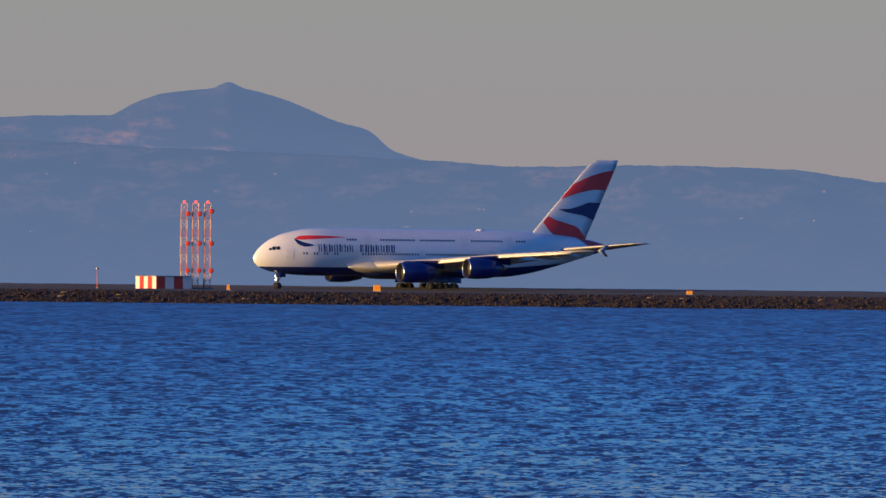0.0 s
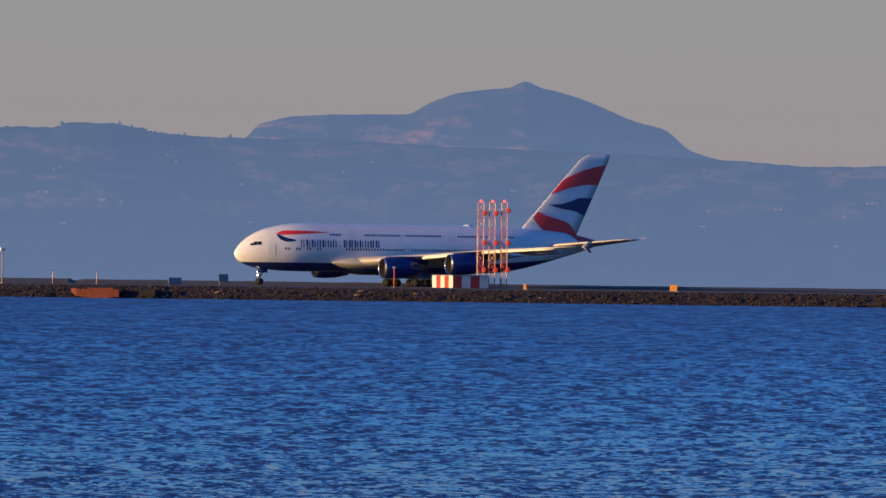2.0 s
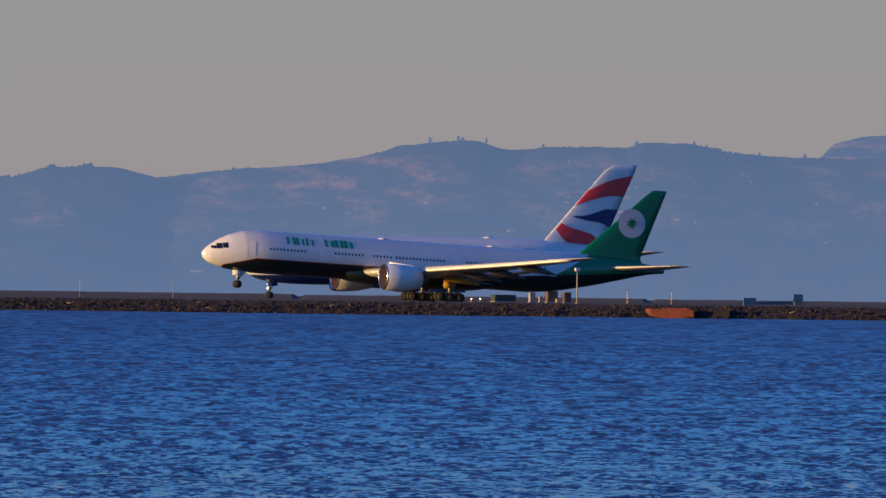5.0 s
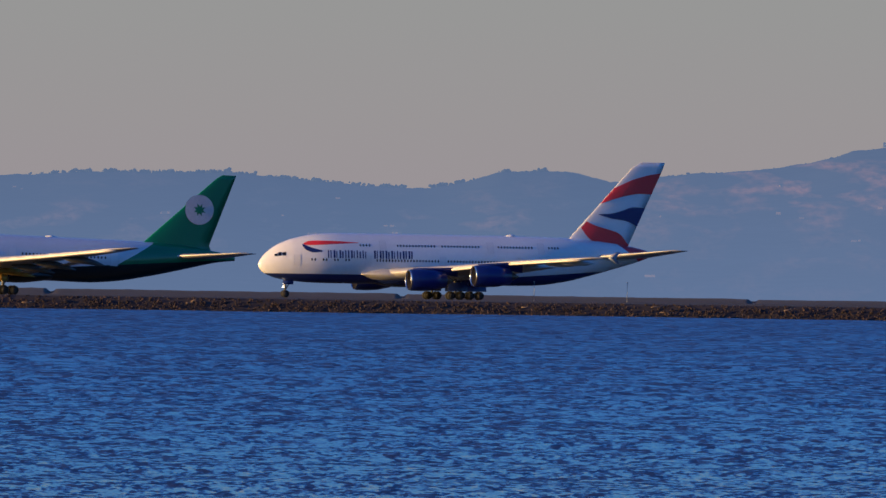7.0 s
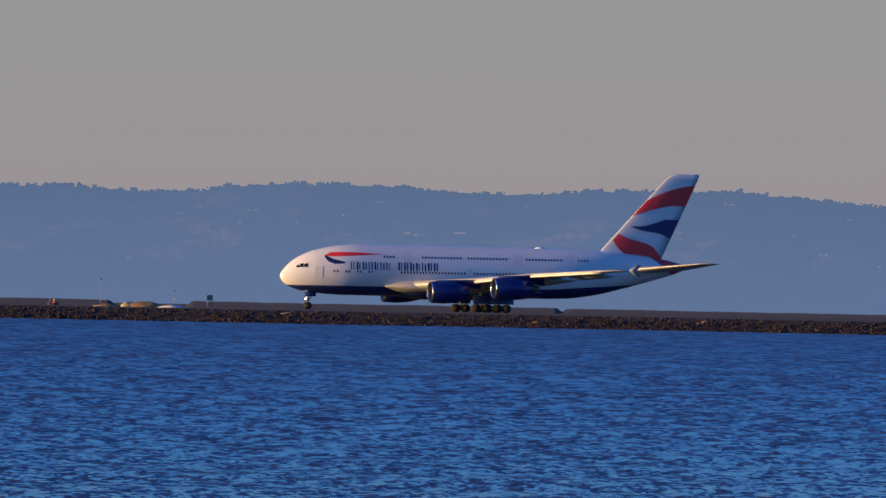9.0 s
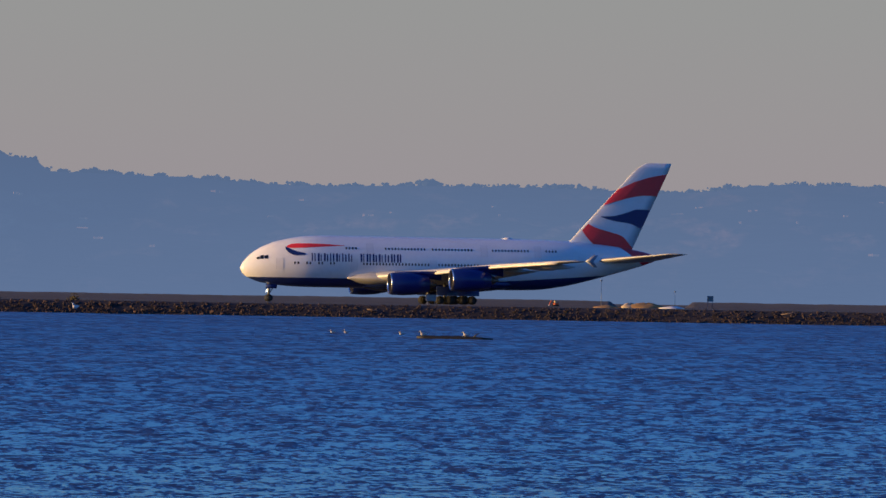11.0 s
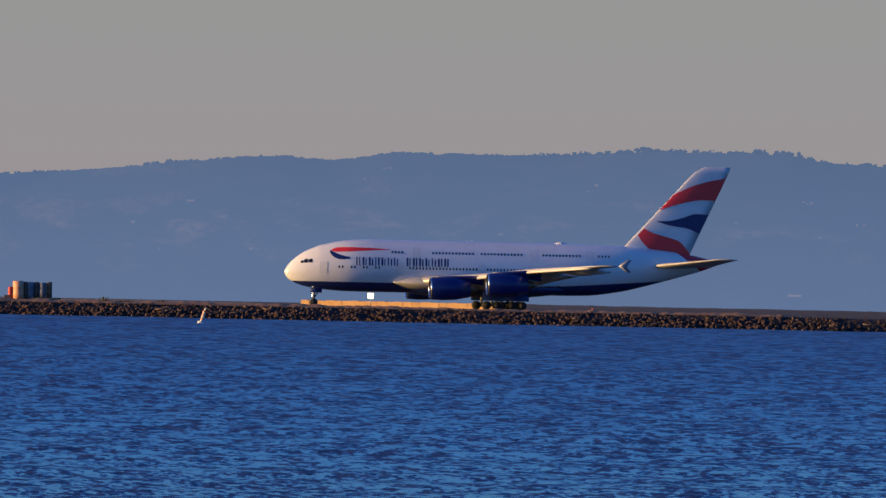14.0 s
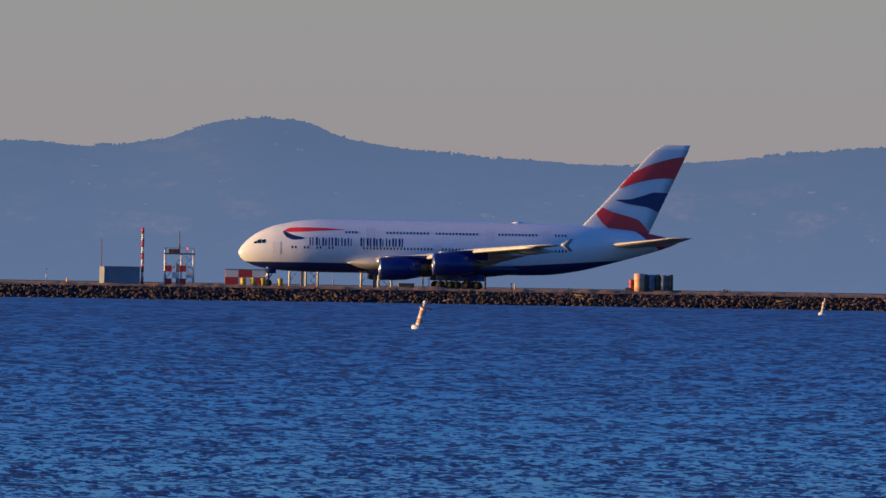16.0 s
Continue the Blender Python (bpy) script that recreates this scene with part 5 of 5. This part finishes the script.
for az, h, w in ((5.62, 0.8, 1.0), (5.75, 0.5, 1.6), (5.95, 0.45, 1.2), (4.75, 0.5, 1.3), (10.86, 0.7, 0.9), (10.40, 0.4, 1.0)):
    ob = thing("scrub_clump", "small dark clump of dry scrub", "bush", spot(az, SHORE + 9), "scrub clumps")
    rr = random.Random(int(az * 100))
    bm = bmesh.new()
    for k in range(90):
        p = Vector((rr.gauss(0, w * 0.35), rr.gauss(0, 0.3), abs(rr.gauss(0, h * 0.45))))
        bmesh.ops.create_cone(bm, cap_ends=True, segments=4, radius1=0.07, radius2=0.0, depth=0.35, matrix=Matrix.Translation(p) @ pose(0, 0, 0, rr.uniform(-60, 60), rr.uniform(-60, 60), rr.uniform(0, 360)))
    part("twigs", bm, m_scrub, ob, smooth=False)

# light towers, masts and sheds at the runway's end
ob = post("light_mast", "tall slim steel mast with a crow's-nest platform", "light mast", 4.25, 1700, 10.2, 0.19, m_brown)
part("platform", rings([[(rr * math.cos(a), rr * math.sin(a), z) for a in [i * math.pi / 8 for i in range(16)]] for z, rr in ((9.7, 0.25), (10.1, 0.75), (10.25, 1.05), (10.4, 1.05), (10.45, 0.4))]), m_shed, ob)
part("arm", rod((-1.5, 0, 10.3), (1.9, 0, 10.9), 0.06), m_grey, ob)
part("beacon", box((0.26, 0.26, 0.26), (1.9, 0, 11.0), 0.08), m_lamp_red, ob)
part("lamp", box((0.3, 0.3, 0.25), (-1.5, 0, 10.4), 0.06), m_white_flat, ob)
light_gantry(2.506, 1640, 4.6, 5.9, "white light tower with red and white check panels", True)
light_gantry(3.216, 1640, 4.6, 5.9, "white braced light tower with a red beacon")
light_gantry(3.63, 1640, 4.9, 5.9, "white braced light tower with a dark platform")
checkered_hut("raised_hut", "red and white checkered hut raised on yellow legs", 2.884, 1545, (6.3, 2.6, 2.3), 3, 2, 2, -3, 0.3)
for az in (2.872, 2.93, 2.985, 3.083):
    ob = thing("bollard", "stout yellow bollard on the grass", "bollard", spot(az, 1530), "yellow bollards")
    part("tube", rings([[(rr * math.cos(a), rr * math.sin(a), z) for a in [i * math.pi / 8 for i in range(16)]] for z, rr in ((0, 0.42), (1.25, 0.42), (1.4, 0.25), (1.42, 0.02))]), m_yellow, ob)
    part("collar", rings([[(rr * math.cos(a), rr * math.sin(a), z) for a in [i * math.pi / 8 for i in range(16)]] for z, rr in ((-0.02, 0.5), (0.1, 0.5))]), m_red_sign, ob)
cabinet("metal_shed", "grey corrugated metal shed beside a striped pole", 2.168, 1640, (6.0, 3.2, 2.9), m_shed, m_shed, 12)
post("thin_mast", "thin rust-brown mast behind the shed", "mast", 2.064, 1640, 7.4, 0.07, m_rust)
post("striped_pole", "red and white banded pole beside the shed", "pole", 2.297, 1640, 9.3, 0.24, m_red_sign, stripes=(9, m_red_sign, m_white_flat))
post("striped_mast", "slim red and white banded mast", "mast", 3.895, 1640, 8.4, 0.13, m_peach, m_white_flat, 0.22, stripes=(7, m_concrete, m_peach))
for az, h, lamp in ((4.105, 2.4, m_white_flat), (3.385, 3.1, m_lamp_red), (3.93, 1.6, m_grey), (4.4, 1.0, m_grey), (1.75, 2.2, m_grey)):
    post("thin_mast", "short slim mast near the light towers", "mast", az, 1650, h, 0.08, m_grey, lamp, 0.2)
cabinet("dark_cabinet", "small dark equipment cabinet by the masts", 4.165, 1650, (0.9, 0.9, 2.0), m_shed, m_shed)
cabinet("grey_cabinet", "grey equipment cabinet by the light towers", 3.80, 1650, (2.6, 1.2, 0.9), m_grey)
post("marker_post", "short yellow marker post on the grass", "post", 4.42, 1500, 1.2, 0.12, m_yellow)
post("marker_post", "short yellow marker post on the grass", "post", 1.87, 1500, 0.9, 0.16, m_yellow)
post("marker_post", "short orange marker post on the grass", "post", 8.4, 1500, 0.6, 0.14, m_orange)

# ---- on the water ----
def buoy(az, dist):
    ob = thing("spar_buoy", "leaning white and orange spar buoy floating in the bay", "buoy", spot(az, dist, 0.0), "spar buoys")
    part("float", rings([[(rr * math.cos(a), rr * math.sin(a), z) for a in [i * math.pi / 10 for i in range(20)]] for z, rr in ((-0.5, 0.2), (-0.25, 0.38), (0.1, 0.40), (0.18, 0.34))]), m_white_flat, ob)
    for k in range(5):
        part("spar_band", rings([[(rr * math.cos(a), rr * math.sin(a), z) for a in [i * math.pi / 8 for i in range(16)]] for z, rr in ((0.15 + 0.24 * k, 0.19), (0.15 + 0.24 * (k + 1), 0.185))]), (m_white_flat, m_peach)[k % 2], ob)
    part("collar", box((0.75, 0.4, 0.08), (0.15, 0, 1.32), 0.02), m_orange, ob)
    part("light_cage", rings([[(rr * math.cos(a), rr * math.sin(a), z) for a in [i * math.pi / 6 for i in range(12)]] for z, rr in ((1.35, 0.07), (1.55, 0.07), (1.58, 0.12), (1.72, 0.1), (1.75, 0.02))]), m_white_flat, ob)
    return ob


buoys = [(buoy(3.871, 597), 3.871, 597), (buoy(6.171, 1078), 6.171, 1078)]


def bird(name, az, dist, z, mat, label, size=1.0, turn=0.0):
    ob = thing(name, label, "bird", spot(az, dist, z, turn) @ Matrix.Diagonal((size, size, size, 1)), "resting birds")
    part("body", rings([[(x, rr * 0.8 * math.cos(a), 0.16 + dz + rr * math.sin(a)) for a in [i * math.pi / 6 for i in range(12)]] for x, rr, dz in ((-0.24, 0.03, -0.01), (-0.17, 0.10, 0), (0, 0.13, 0), (0.17, 0.08, 0.03), (0.32, 0.02, 0.06))]), mat, ob)
    part("head", rings([[(x, rr * math.cos(a), 0.36 + dz + rr * math.sin(a)) for a in [i * math.pi / 5 for i in range(10)]] for x, rr, dz in ((-0.29, 0.02, 0), (-0.24, 0.06, 0), (-0.17, 0.06, 0), (-0.12, 0.03, -0.05))]), mat, ob)
    part("neck", rod((-0.17, 0, 0.2), (-0.2, 0, 0.36), 0.05, 0.04, 8), mat, ob)
    part("bill", rod((-0.28, 0, 0.36), (-0.40, 0, 0.34), 0.02, 0.006, 6), m_yellow, ob)
    return ob


def log():
    ob = thing("floating_log", "long dark water-logged log floating low in the bay", "log", spot(13.03, 672, 0.02, -13))
    rr = random.Random(4)
    part("trunk", rings([[(x, r * math.cos(a) * (1 + 0.1 * math.sin(3 * a + x)), dz + r * math.sin(a)) for a in [i * math.pi / 6 for i in range(12)]]
                         for x, r, dz in ((-2.55, 0.10, 0.06), (-2.0, 0.15, 0.05), (-0.8, 0.17, 0.02), (0.4, 0.16, 0.03), (1.6, 0.14, 0.0), (2.55, 0.08, -0.03))]), m_log, ob)
    part("branch_stub", rod((1.2, 0, 0.1), (1.6, -0.1, 0.4), 0.05, 0.03, 6), m_log, ob)
    return ob


float_log = log()
for az, d in ((12.85, 672), (13.095, 672)):
    bird("gull", az, d, 0.14, m_feather, "pale gull resting on the floating log", 0.9, 10)
water_birds = [(bird("duck", az, 733, -0.03, mat, "small bird floating on the bay", 0.8, 15), az) for az, mat in ((12.334, m_feather), (12.414, m_feather), (12.727, m_feather))]
ob = bird("egret", 10.868, SHORE - 1.0, 0.5, m_white_flat, "white bird standing at the foot of the bank", 2.0, 20)
rng = random.Random(21)
for k in range(30):
    az = rng.uniform(1.5, 28.5)
    ob = thing("driftwood", "bleached driftwood stick lying on the bank stones", "driftwood", spot(az, SHORE - 0.9 + rng.uniform(0, 2.2), 0.55 + rng.uniform(0, 0.9), rng.uniform(-25, 25)) @ pose(0, 0, 0, 0, rng.uniform(-12, 12), 0), "driftwood sticks")
    n = rng.uniform(0.8, 2.6)
    part("stick", rod((-n / 2, 0, 0), (n / 2, 0, 0.1), 0.09, 0.04, 7), m_wood, ob)
    part("twig", rod((0.1 * n, 0, 0.03), (0.3 * n, -0.1, 0.35), 0.04, 0.02, 5), m_wood, ob)


# ---- what moves ----
def motions():
    span = [i * 0.5 for i in range(33)]
    walk(jumbo_jet, [(t, pose(-0.000409 * t ** 4 + 0.016067 * t ** 3 - 1.032859 * t ** 2 - 28.783888 * t + 766.872, FAR_RUNWAY, GROUND)) for t in span])
    rows = []
    for t in span:
        nose_up = 4.2 if t < 3 else max(0.0, 4.2 - 0.58 * (t - 3))
        pivot = Matrix.Translation((36.6, 0, 0))
        rows.append((t, Matrix.Translation((0.4994 * t * t - 73.943 * t + 851.83, NEAR_RUNWAY, GROUND)) @ pivot @ pose(0, 0, 0, 0, nose_up, 0) @ pivot.inverted()))
    walk(twin_jet, rows)
    for ob, az, dist in buoys:
        x, y = ground_at(az, dist)
        walk(ob, [(t, pose(x, y, 0.05 * math.sin(1.7 * t + az), 3 * math.sin(1.3 * t), 13 + 4 * math.sin(1.9 * t + az), 0)) for t in span])
    for ob, az in water_birds:
        x, y = ground_at(az, 733)
        walk(ob, [(t, pose(x, y, -0.03 + 0.03 * math.sin(2 * t + az * 9), 0, 3 * math.sin(2.2 * t + az * 5), 15)) for t in span])
    walk(water_a, [(0, pose(0, 0, 0)), (16, pose(3.0, 6.0, 0))])


motions()
